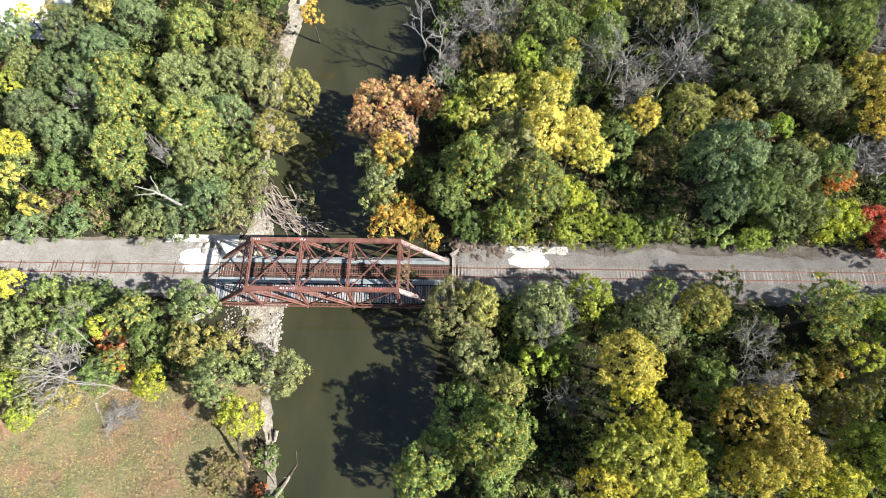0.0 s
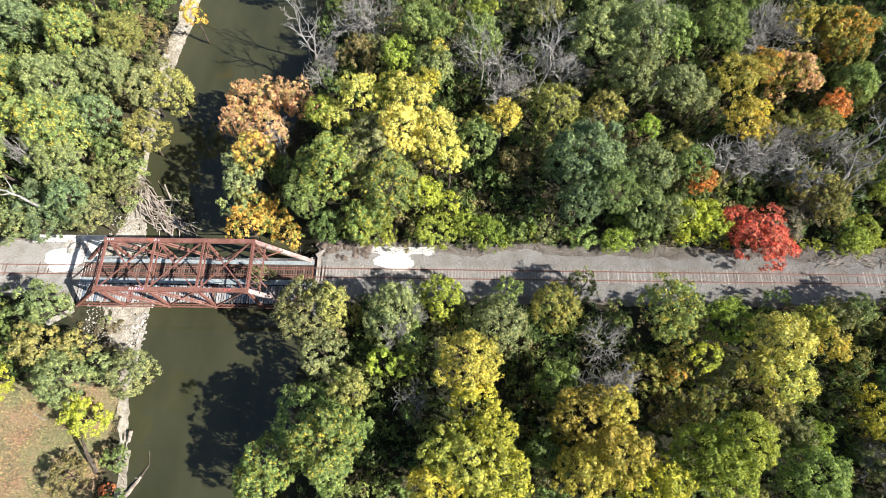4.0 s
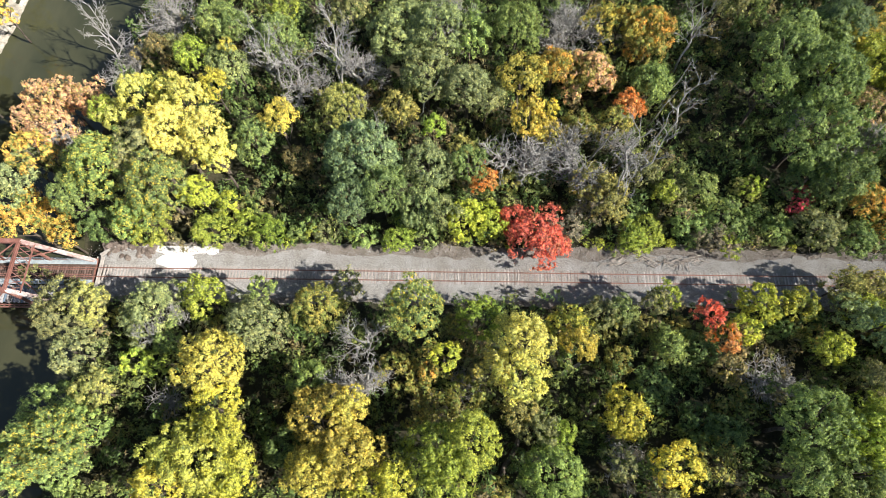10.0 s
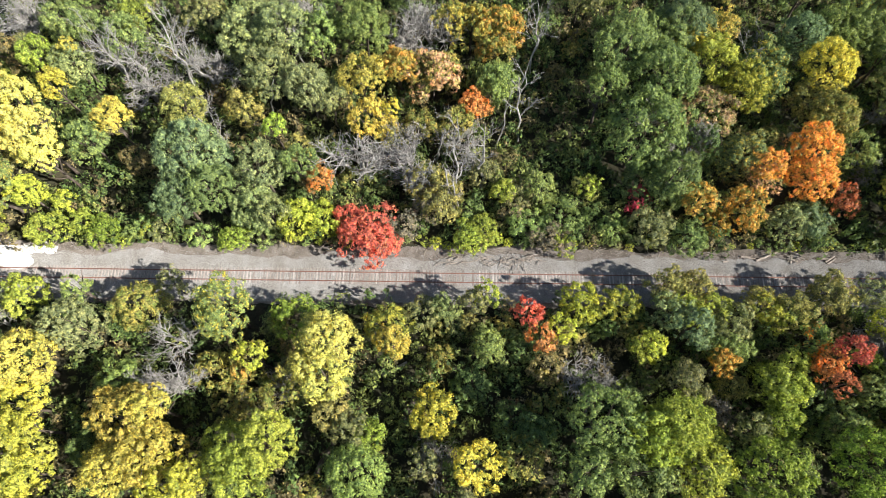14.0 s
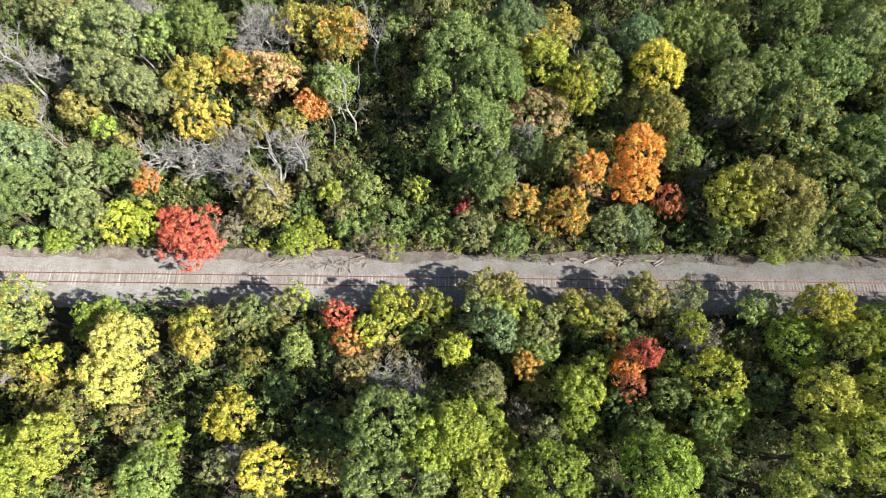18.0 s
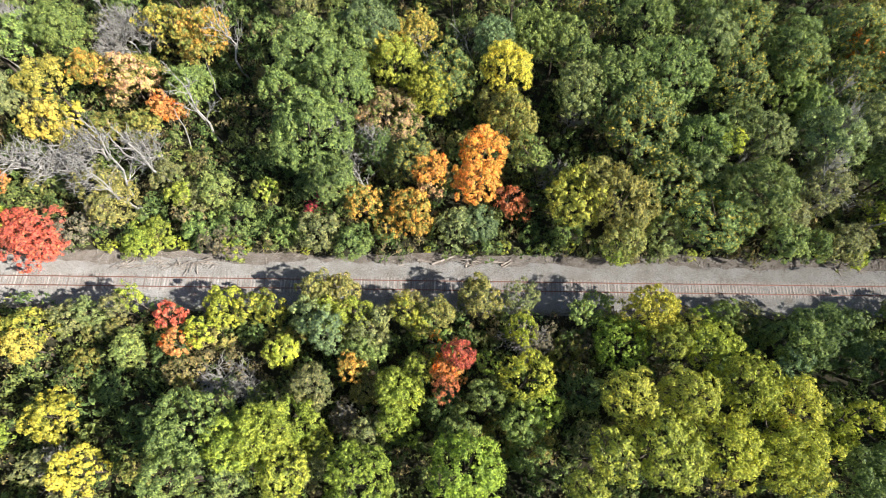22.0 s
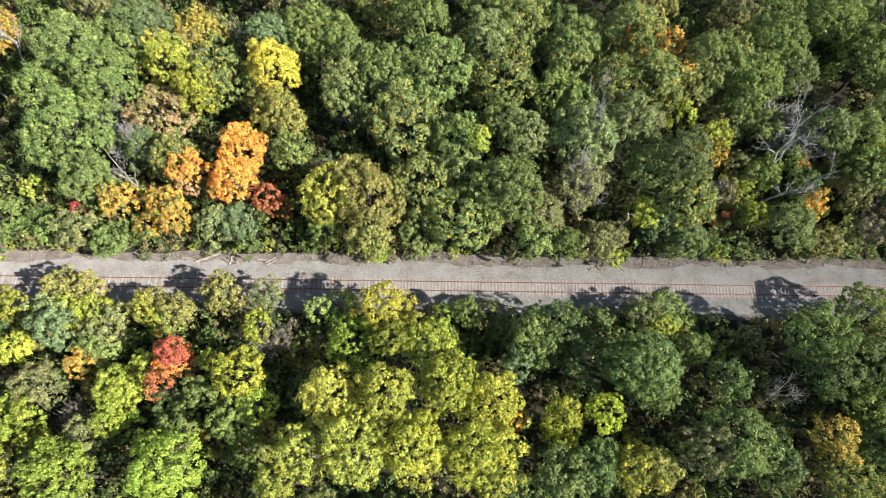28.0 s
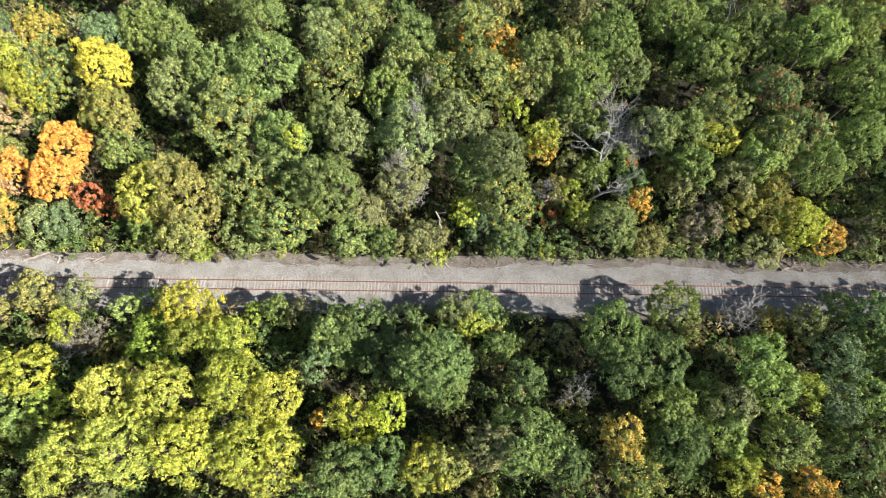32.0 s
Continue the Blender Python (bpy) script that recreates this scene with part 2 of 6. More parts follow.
def sheet(name, xs, ys, height, material, smooth=True):
    gx, gy = np.meshgrid(xs, ys)
    verts = np.stack([gx, gy, height(gx, gy)], -1).reshape(-1, 3)
    w = len(xs)
    faces = [(j * w + i, j * w + i + 1, (j + 1) * w + i + 1, (j + 1) * w + i) for j in range(len(ys) - 1) for i in range(w - 1)]
    return mesh_of(name, verts.tolist(), faces, material, smooth)


ground = new("ground", sheet("ground", spread(-95, 292, 1.2, 2600), spread(-40, 66, 1.2, 2600), ground_height, SHADED_LITTER))
tagged(ground, "leaf-strewn forest floor under autumn woods, coloured dark for their shade", "ground", kind="structure")


def strip(name, x0, x1, y_low, y_high, lift, material, step=0.9, rough=0.0):
    """A sheet laid on the ground between two wavering edges."""
    xs = np.arange(x0, x1 + step / 2, step)
    verts, faces, rows = [], [], 12
    for x in xs:
        lo, hi = y_low(x), y_high(x)
        for k in range(rows + 1):
            y = lo + (hi - lo) * k / rows
            edge = min(k, rows - k)
            z = float(ground_height(x, y)) + (lift if edge else -0.06)
            verts.append((x, y, z + (rough * noise.noise((x * 1.7, y * 1.7, 3.1)) if edge else 0)))
    for i in range(len(xs) - 1):
        for k in range(rows):
            a = i * (rows + 1) + k
            faces.append((a, a + rows + 1, a + rows + 2, a + 1))
    return mesh_of(name, verts, faces, material, True)


def waver(x, seed, size):
    return size * (noise.noise((x * 0.13, seed, 0)) + 0.6 * noise.noise((x * 0.45, seed, 5)))


for x0, x1 in ((-140, WEST_END - 0.2), (EAST_END + 0.3, 330)):
    west = x1 < 0
    earth = new("trackside_earth", strip("trackside_earth", x0, x1, lambda x: -5.2 + waver(x, 9.1, 0.8), lambda x: 6.0 + waver(x, 2.3, 0.9), 0.05, EARTH, rough=0.08))
    tagged(earth, "bare brown earth and gravel beside the railway", "ground", kind="structure")
    bed = new("ballast_bed", strip("ballast_bed", x0, x1, lambda x: -4.3 + waver(x, 4.7, 0.5), (lambda x: 5.4 + waver(x, 7.7, 0.4)) if west else (lambda x: 4.0 + waver(x, 7.7, 1.1)), 0.185, BALLAST, rough=0.06))
    tagged(bed, "grey crushed-stone ballast of a railway track", "ballast", kind="structure")

water = new("water", mesh_of("water", [(-60, -420, WATER_LEVEL), (40, -420, WATER_LEVEL), (40, 420, WATER_LEVEL), (-60, 420, WATER_LEVEL)], [(0, 1, 2, 3)], WATER))
tagged(water, "still murky olive-brown river water", "river", kind="structure")


def bank_strip(name, y0, y1, edge, width, side, lift, material):
    ys = np.arange(y0, y1 + 0.4, 0.8)
    verts, faces, rows = [], [], 14
    for y in ys:
        shore = float(np.interp(y, BANK_Y, edge))
        reach = width(y)
        for k in range(rows + 1):
            x = shore + side * (reach * k / rows - 0.7)
            z = float(ground_height(x, y))
            verts.append((x, y, z + (lift if 0 < k < rows else -0.05) + 0.14 * noise.noise((x, y, 1.0)) + 0.08 * noise.noise((x * 2.7, y * 2.7, 4.0))))
    for j in range(len(ys) - 1):
        for k in range(rows):
            a = j * (rows + 1) + k
            quad = (a, a + 1, a + rows + 2, a + rows + 1)
            faces.append(quad if side > 0 else quad[::-1])
    return mesh_of(name, verts, faces, material, True)


shore = new("river_bank", bank_strip("river_bank", -44, 66, WEST_BANK, lambda y: 1.9 + 1.6 * max(0.0, min(1.0, (y - 26) / 8)) + 4.8 * math.exp(-(((y + 1.5) / 11.5) ** 4)) + 1.2 * noise.noise((y * 0.2, 4, 0)), -1, 0.07, MUD))
tagged(shore, "pale dried mud bank at the river's edge", "river bank", kind="structure")
# east bank: dark floor material instead of mud, painting in the trees' shade
shore = new("river_bank", bank_strip("river_bank", -44, 66, EAST_BANK, lambda y: 2.6 + noise.noise((y * 0.2, 9, 0)), 1, 0.07, SHADED_LITTER))
tagged(shore, "mud bank under overhanging trees, their shade put into its dark colour", "river bank", kind="structure")


def meadow_sheet():
    xs, ys = np.arange(-100, -27, 1.2), np.arange(-62, -17.5, 1.2)
    return sheet("meadow", xs, ys, lambda x, y: ground_height(x, y) + 0.10 + 0.05 * np.sin(x * 1.3) * np.sin(y * 1.7), MEADOW)


meadow = new("meadow", meadow_sheet())
tagged(meadow, "dry meadow of tawny and reddish autumn grass", "meadow", kind="structure")
lot = new("gravel_lot", strip("gravel_lot", -110, -74, lambda x: 46.5 + waver(x, 1.1, 1.5), lambda x: 70.0, 0.12, WHITE_STONE))
tagged(lot, "pale gravel parking lot beyond the trees", "gravel lot", kind="structure")


# ---- the railway track ----
def rail_mesh(x0, x1, scale=1.0):
    """A flat-bottomed rail along x: head, web and foot."""
    outline = [(-0.07, 0), (0.07, 0), (0.07, 0.018), (0.012, 0.035), (0.012, 0.125), (0.037, 0.137), (0.037, 0.172), (-0.037, 0.172), (-0.037, 0.137), (-0.012, 0.125), (-0.012, 0.035), (-0.07, 0.018)]
    n = len(outline)
    verts = [(x, y * scale, z * scale) for x in (x0, x1) for y, z in outline]
    faces = [(k, (k + 1) % n, n + (k + 1) % n, n + k) for k in range(n)] + [tuple(range(n))[::-1], tuple(range(n, 2 * n))]
    return mesh_of("rail", verts, faces, RAIL_STEEL)


def tie_mesh(length, wide=0.23, high=0.17, material=None):
    """A sawn timber with eased edges, its top at z = 0."""
    bm = bmesh.new()
    bmesh.ops.create_cube(bm, size=1)
    for v in bm.verts:
        v.co = (v.co.x * wide, v.co.y * length, v.co.z * high - high / 2)
    bmesh.ops.bevel(bm, geom=[e for e in bm.edges if abs(e.verts[0].co.y - e.verts[1].co.y) > 1 and e.verts[0].co.z > -0.01], offset=0.02, segments=1, affect="EDGES")
    return settle(bm, "tie", material)


track = thing("railway_track", "single railway track with rusty rails on weathered timber ties", "railway track")
for y in (-0.755, 0.755):
    ob = part("rail", rail_mesh(-140, 330), None, track, "rust-brown steel rail")
    ob.location = (0, y, 0.012)
TIE_STEP = 0.53
tie_data = tie_mesh(2.55, material=TIE)
tie_rnd = random.Random(11)
west_data = tie_mesh(2.55, material=WEST_TIE)
rest_verts, rest_faces = [], []
for k in range(int(470 / TIE_STEP)):
    x = -140 + k * TIE_STEP
    turn, slip, sink = tie_rnd.gauss(0, 0.012), tie_rnd.gauss(0, 0.05), tie_rnd.uniform(-0.035, 0.004)
    if WEST_END - 0.3 < x < EAST_END + 0.4:
        continue
    if x < WEST_END:
        sink -= tie_rnd.uniform(0.0, 0.06)
    if 45 < x < 165 or -76 < x < 0:
        ob = part("tie", west_data if x < 0 else tie_data, None, track)
        ob.location, ob.rotation_euler = (x, slip, sink), (0, 0, turn)
    else:
        base = len(rest_verts)
        rest_verts += [(x + v.co.x - turn * v.co.y, v.co.y + slip, v.co.z + sink) for v in tie_data.vertices]
        rest_faces += [tuple(base + i for i in p.vertices) for p in tie_data.polygons]
tagged(part("timber", mesh_of("timber", rest_verts, rest_faces, TIE), None, track), kind="stuff")


# ---- the truss bridge ----
L0, PANEL, NORTH, SOUTH, TOP = -36.1, 7.28, 2.0, -5.65, 8.0
NODE = [L0 + PANEL * k for k in range(6)]
bridge = thing("truss_bridge", "rusty red steel through-truss railway bridge over the river", "bridge", place=(L0, -1.8, 0))
bridge.location = (0, 0, 0)
CHORDS = {}
for y in (NORTH, SOUTH):
    chord = bmesh.new()
    add_beam(chord, (NODE[1] - 0.3, y, TOP), (NODE[4] + 0.3, y, TOP), 0.62, 0.08)
    for s in (-1, 1):
        add_beam(chord, (NODE[1] - 0.3, y + s * 0.26, TOP - 0.24), (NODE[4] + 0.3, y + s * 0.26, TOP - 0.24), 0.1, 0.42)
    CHORDS[y] = part("top_chord", chord, RUST_STEEL, bridge)
    low = bmesh.new()
    for s in (-1, 1):
        add_beam(low, (NODE[0], y + s * 0.2, -0.35), (NODE[5], y + s * 0.2, -0.35), 0.09, 0.42)
    for k in range(48):
        x = NODE[0] + (NODE[5] - NODE[0]) * (k + 0.5) / 48
        add_beam(low, (x - 0.35, y - 0.2, -0.13), (x + 0.35, y + 0.2, -0.13), 0.07, 0.02)
    part("bottom_chord", low, RUST_STEEL, bridge)
    for k, (a, b) in enumerate(((0, 1), (5, 4))):
        post = bmesh.new()
        add_beam(post, (NODE[a], y, -0.2), (NODE[b], y, TOP), 0.62, 0.07)
        for s in (-1, 1):
            add_beam(post, (NODE[a], y + s * 0.26, -0.42), (NODE[b], y + s * 0.26, TOP - 0.22), 0.1, 0.4)
        ob = part("end_post", post, FADED_STEEL if k else RUST_STEEL, bridge, "sloping end post with chalky faded paint" if k else "")
    for k in (1, 2, 3, 4):
        hanger = part("vertical", laced((NODE[k], y, -0.3), (NODE[k], y, TOP - 0.3), 0.42, 0.3, (0, 1, 0)), RUST_STEEL, bridge)
        for s in (-1, 1):
            part("gusset_plate", beam((NODE[k] - 0.45, y + s * 0.33, TOP - 0.42), (NODE[k] + 0.45, y + s * 0.33, TOP - 0.42), 0.025, 0.75), RUST_STEEL, hanger)
    for a, b, bars in ((1, 2, 2), (2, 3, 2), (3, 2, 1), (4, 3, 1)):
        for s in ((-0.16, 0.16) if bars == 2 else (0.0,)):
            part("diagonal", beam((NODE[a], y + s, TOP - 0.3), (NODE[b], y + s, -0.2), 0.1 if bars == 2 else 0.16, 0.22, (0, 1, 0)), RUST_STEEL, bridge)
for k in (1, 2, 3, 4):
    part("top_strut", laced((NODE[k], NORTH, TOP - 0.15), (NODE[k], SOUTH, TOP - 0.15), 0.34, 0.26), RUST_STEEL, bridge)
    if k in (2, 3):
        part("sway_strut", laced((NODE[k], NORTH, TOP - 1.5), (NODE[k], SOUTH, TOP - 1.5), 0.2, 0.16), RUST_STEEL, bridge)
        for s in (NORTH, SOUTH):
            part("knee_brace", beam((NODE[k], s, TOP - 2.6), (NODE[k], (NORTH + SOUTH) / 2 + (s - (NORTH + SOUTH) / 2) * 0.35, TOP - 1.5), 0.1, 0.1, (1, 0, 0)), RUST_STEEL, bridge)
for k in (1, 2, 3):
    for a, b in ((NORTH, SOUTH), (SOUTH, NORTH)):
        part("lateral_brace", laced((NODE[k] + 0.2, a, TOP - 0.1), (NODE[k + 1] - 0.2, b, TOP - 0.1), 0.2, 0.08, flange=0.06, pitch=0.5), RUST_STEEL, bridge)
# lattice portals in the plane of the end posts
for a, b in ((0, 1), (5, 4)):
    def on_portal(s, f):
        return Vector((NODE[b] + (NODE[a] - NODE[b]) * f, NORTH + (SOUTH - NORTH) * s, TOP - TOP * f))
    for f in (0.03, 0.2):
        strut = part("portal_strut", beam(on_portal(0, f), on_portal(1, f), 0.2, 0.12), RUST_STEEL, bridge)
    for k in range(8):
        for u, v in ((0.03, 0.2), (0.2, 0.03)):
            part("portal_lattice", beam(on_portal(k / 8, u), on_portal((k + 1) / 8, v), 0.08, 0.04), RUST_STEEL, strut)
    for s0, s1 in ((0.0, 0.25), (1.0, 0.75)):
        part("portal_brace", beam(on_portal(s0, 0.48), on_portal(s1, 0.2), 0.16, 0.12), RUST_STEEL, bridge)
for k in range(6):
    part("floor_beam", beam((NODE[k], NORTH - 0.1, -0.72), (NODE[k], SOUTH + 0.1, -0.72), 0.3, 0.6), RUST_STEEL, bridge)
for y in (0.85, -0.85, -2.75, -4.55):
    part("stringer", beam((NODE[0], y, -0.5), (NODE[5], y, -0.5), 0.2, 0.4), RUST_STEEL, bridge)
for k in range(5):
    for a, b in ((NORTH, SOUTH), (SOUTH, NORTH)):
        part("bottom_lateral", beam((NODE[k], a, -0.8), (NODE[k + 1], b, -0.8), 0.12, 0.05), RUST_STEEL, bridge)
for y0, y1 in ((1.3, 1.95), (-2.15, -1.3)):
    for k in range(18):
        x = WEST_END + 0.1 + k * 2.05
        part("walkway_plate", beam((x, (y0 + y1) / 2, 0.0), (x + 2.02, (y0 + y1) / 2, 0.0), y1 - y0, 0.04), PLATE, bridge)
for z in (0.55, 1.05):
    rail_bar = part("handrail", beam((WEST_END, 1.9, z), (EAST_END, 1.9, z), 0.05, 0.05), PLATE, bridge, "grey pipe handrail")
for k in range(19):
    part("handrail_post", beam((WEST_END + 0.2 + 2.03 * k, 1.9, 0), (WEST_END + 0.2 + 2.03 * k, 1.9, 1.05), 0.06, 0.06, (0, 1, 0)), PLATE, rail_bar)
deck_tie, spare_tie = tie_mesh(2.5, 0.24, 0.24, DARK_TIE), tie_mesh(2.85, 0.27, 0.24, PAINTED_TIE)
for k in range(92):
    x = WEST_END + 0.2 + k * 0.4
    ob = part("bridge_tie", deck_tie, None, bridge)
    ob.location, ob.rotation_euler = (x, tie_rnd.gauss(0, 0.02), -0.01), (0, 0, tie_rnd.gauss(0, 0.006))
    ob = part("open_tie", spare_tie, None, bridge)
    ob.location, ob.rotation_euler = (x, -3.75 + tie_rnd.gauss(0, 0.04), -0.06), (0, 0, tie_rnd.gauss(0, 0.012))
for y in (-0.42, 0.42):
    ob = part("guard_rail", rail_mesh(WEST_END + 0.5, EAST_END - 0.5), None, bridge)
    ob.location = (0, y, 0)
for y in (-1.12, 1.12):
    part("guard_timber", beam((WEST_END + 0.1, y, 0.08), (EAST_END - 0.1, y, 0.08), 0.18, 0.16), DARK_TIE, bridge)

for y in (NORTH, SOUTH):
    for k in (0, 5):
        part("bearing_shoe", beam((NODE[k] - 0.45, y, -0.74), (NODE[k] + 0.45, y, -0.74), 0.7, 0.36), RUST_STEEL, bridge)
    for k in range(6):
        pin = bmesh.new()
        bmesh.ops.create_cone(pin, cap_ends=True, segments=12, radius1=0.16, radius2=0.16, depth=0.86)
        bmesh.ops.rotate(pin, verts=pin.verts, matrix=Matrix.Rotation(radians(90), 3, "X"))
        bmesh.ops.translate(pin, verts=pin.verts, vec=(NODE[k], y, -0.3))
        part("pin", pin, RUST_STEEL, bridge, "round steel pin at a truss joint")
    for k in range(15):
        x = NODE[1] + (NODE[4] - NODE[1]) * (k + 0.5) / 15
        part("batten_plate", beam((x - 0.22, y, TOP + 0.05), (x + 0.22, y, TOP + 0.05), 0.56, 0.02), RUST_STEEL, CHORDS[y])

# abutments with wing walls
for x, s in ((WEST_END - 0.1, -1), (EAST_END + 0.1, 1)):
    abut = thing("bridge_abutment", "weathered concrete bridge abutment with splayed wing walls", "abutment")
    part("bearing_wall", beam((x - s * 1.0, -1.8, -3.0), (x + s * 0.2, -1.8, -3.0), 9.6, 4.2), CONCRETE, abut)
    part("back_wall", beam((x + s * 0.2, -1.8, -2.6), (x + s * 0.7, -1.8, -2.6), 9.0, 5.0), CONCRETE, abut)
    for y, t in ((3.0, 1), (-6.6, -1)):
        part("wing_wall", beam((x, y, -2.3), (x + s * 3.6, y + t * 2.2, -2.2), 0.6, 4.4), CONCRETE, abut)


# heaps of white stone at both ends of the bridge
def heap(x, y, rx, ry, high, seed):
    bm = bmesh.new()
    bmesh.ops.create_grid(bm, x_segments=26, y_segments=18, size=1)
    for v in bm.verts:
        f = max(0.0, 1 - (v.co.x**2 + v.co.y**2) ** 0.5 * (1.5 + 0.3 * noise.noise((v.co.x * 2, v.co.y * 2, seed)) + 0.12 * noise.noise((v.co.x * 6, v.co.y * 6, seed))))
        v.co = (v.co.x * rx * 1.5, v.co.y * ry * 1.5, high * min(1, f * 2.2) - 0.05 + 0.05 * noise.noise((v.co.x * 9, v.co.y * 9, seed)))
    ob = new("stone_spread", settle(bm, "stone_spread", WHITE_STONE, True))
    ob.location = (x, y, -0.07)
    return tagged(ob, "patch of clean white crushed limestone on the ballast", "gravel", "white stone patches")


heap(-39.9, 1.7, 4.0, 2.9, 0.16, 1.0)
heap(13.4, 2.0, 4.3, 1.8, 0.16, 2.0)


# ---- trees and shrubs ----
def crown_mesh(seed, radius, boughs, tufts, per, leaf, gap=0.0, swell=1.0):
    """A crown of uneven boughs, each bough a dome of leafy tufts: small outer leaves over broad inner ones."""
    g = np.random.default_rng(seed)
    k = np.arange(boughs) + 0.5
    z = 1 - 1.32 * k / boughs
    turn = k * 2.39996 + g.uniform(0, 6.28)
    flat = np.sqrt(np.clip(1 - z * z, 0, 1))
    centre = np.stack([flat * np.cos(turn), flat * np.sin(turn), z], 1) * g.uniform(0.52, 0.8, (boughs, 1)) + g.normal(0, 0.05, (boughs, 3))
    size = g.uniform(0.22, 0.4, boughs) * swell
    keep = g.random(boughs) >= gap
    centre, size = centre[keep], size[keep]
    which = g.choice(len(size), tufts, p=size**2 / (size**2).sum())
    out = centre[which] / np.linalg.norm(centre[which], axis=1, keepdims=True)
    way = g.normal(0, 1, (tufts, 3)) + out * 1.0 + (0, 0, 0.6)
    way /= np.linalg.norm(way, axis=1, keepdims=True)
    spot = (centre[which] + way * size[which, None] * g.uniform(0.8, 1.1, (tufts, 1)) * (1, 1, 0.85)) * radius
    girth = g.uniform(0.3, 0.62, (tufts, 1)) * (radius / 4) ** 0.25
    inner = per * 2 // 5
    parts = []
    for count, low, high, big, stray in ((inner, 0.5, 0.8, leaf * 1.9, 0.16), (per - inner, 0.75, 1.2, leaf, 0.42)):
        n = tufts * count
        dome = g.normal(0, 1, (n, 3)) + np.repeat(way, count, 0) * 1.1
        dome /= np.linalg.norm(dome, axis=1, keepdims=True)
        place = np.repeat(spot, count, 0) + dome * np.repeat(girth, count, 0) * g.uniform(low, high, (n, 1)) * (1, 1, 0.8)
        face = dome * 0.85 + np.repeat(way, count, 0) * 0.3 + g.normal(0, stray, (n, 3))
        face /= np.linalg.norm(face, axis=1, keepdims=True)
        side = np.cross(face, g.normal(0, 1, (n, 3)))
        side /= np.linalg.norm(side, axis=1, keepdims=True) + 1e-9
        along = np.cross(face, side)
        s = big * g.uniform(0.65, 1.35, (n, 1))
        parts.append(np.stack([place - along * s - side * s * 0.62, place - along * s + side * s * 0.62, place + along * s], 1).reshape(-1, 3))
    return leaf_triangles("crown", np.concatenate(parts))


def leaf_triangles(name, verts):
    """One mesh of loose three-cornered leaves."""
    me, n = bpy.data.meshes.new(name), len(verts) // 3
    me.vertices.add(3 * n)
    me.vertices.foreach_set("co", np.asarray(verts, np.float32).ravel())
    me.loops.add(3 * n)
    me.loops.foreach_set("vertex_index", np.arange(3 * n, dtype=np.int32))
    me.polygons.add(n)
    me.polygons.foreach_set("loop_start", np.arange(0, 3 * n, 3, dtype=np.int32))
    me.update(calc_edges=True)
    me.materials.append(LEAF)
    return me


def trunk_mesh(seed):
    """A unit-high trunk with five rising limbs."""
    rnd, bm = random.Random(seed), bmesh.new()
    limb_mesh(bm, bent((0, 0, -0.03), (rnd.uniform(-0.04, 0.04), rnd.uniform(-0.04, 0.04), 0.86), 0.02, 5, rnd), [0.024, 0.019, 0.016, 0.012, 0.008, 0.004], 5)
    for k in range(5):
        turn, start = k * 1.3 + rnd.random(), 0.34 + 0.07 * k
        reach = rnd.uniform(0.14, 0.26)
        limb_mesh(bm, bent((0, 0, start), (reach * math.cos(turn), reach * math.sin(turn), start + rnd.uniform(0.15, 0.28)), 0.08, 2, rnd), [0.011, 0.007, 0.002], 4)
    return settle(bm, "trunk", BARK, True)


def bare_mesh(seed, spread_out, forks=(4, 4, 4, 3, 2)):
    """A leafless branching crown, one unit high and one unit in radius, split by forks down to twigs."""
    rnd, bm = random.Random(seed), bmesh.new()

    def grow(p, way, length, girth, depth):
        q = p + way * length
        limb_mesh(bm, bent(p, q, 0.07, 3 if depth < 2 else 2 if depth < 4 else 1, rnd), [girth, girth * 0.85, girth * 0.72, girth * 0.6] if depth < 2 else [girth, girth * 0.8, girth * 0.55] if depth < 4 else [girth, girth * 0.5], 5 if depth < 2 else 3)
        if depth == len(forks):
            return
        for _ in range(forks[depth]):
            tilt = Vector((rnd.gauss(0, 1), rnd.gauss(0, 1), rnd.gauss(0.25, 0.6))).normalized()
            grow(p.lerp(q, rnd.uniform(0.45, 1.0)), (way + tilt * spread_out * rnd.uniform(0.6, 1.1)).normalized(), length * rnd.uniform(0.55, 0.88), max(girth * 0.58, 0.0024), depth + 1)
    grow(Vector((0, 0, -0.02)), Vector((rnd.uniform(-0.15, 0.15), rnd.uniform(-0.15, 0.15), 1)).normalized(), 0.3, 0.034, 0)
    me = settle(bm, "bare_crown", PALE_BARK, True)
    co = np.empty(len(me.vertices) * 3, np.float32)
    me.vertices.foreach_get("co", co)
    co = co.reshape(-1, 3)
    co[:, :2] /= np.quantile(np.hypot(co[:, 0], co[:, 1]), 0.97)
    co[:, 2] = np.where(co[:, 2] > 0, co[:, 2] / co[:, 2].max(), co[:, 2])
    me.vertices.foreach_set("co", co.ravel())
    me.update()
    return me


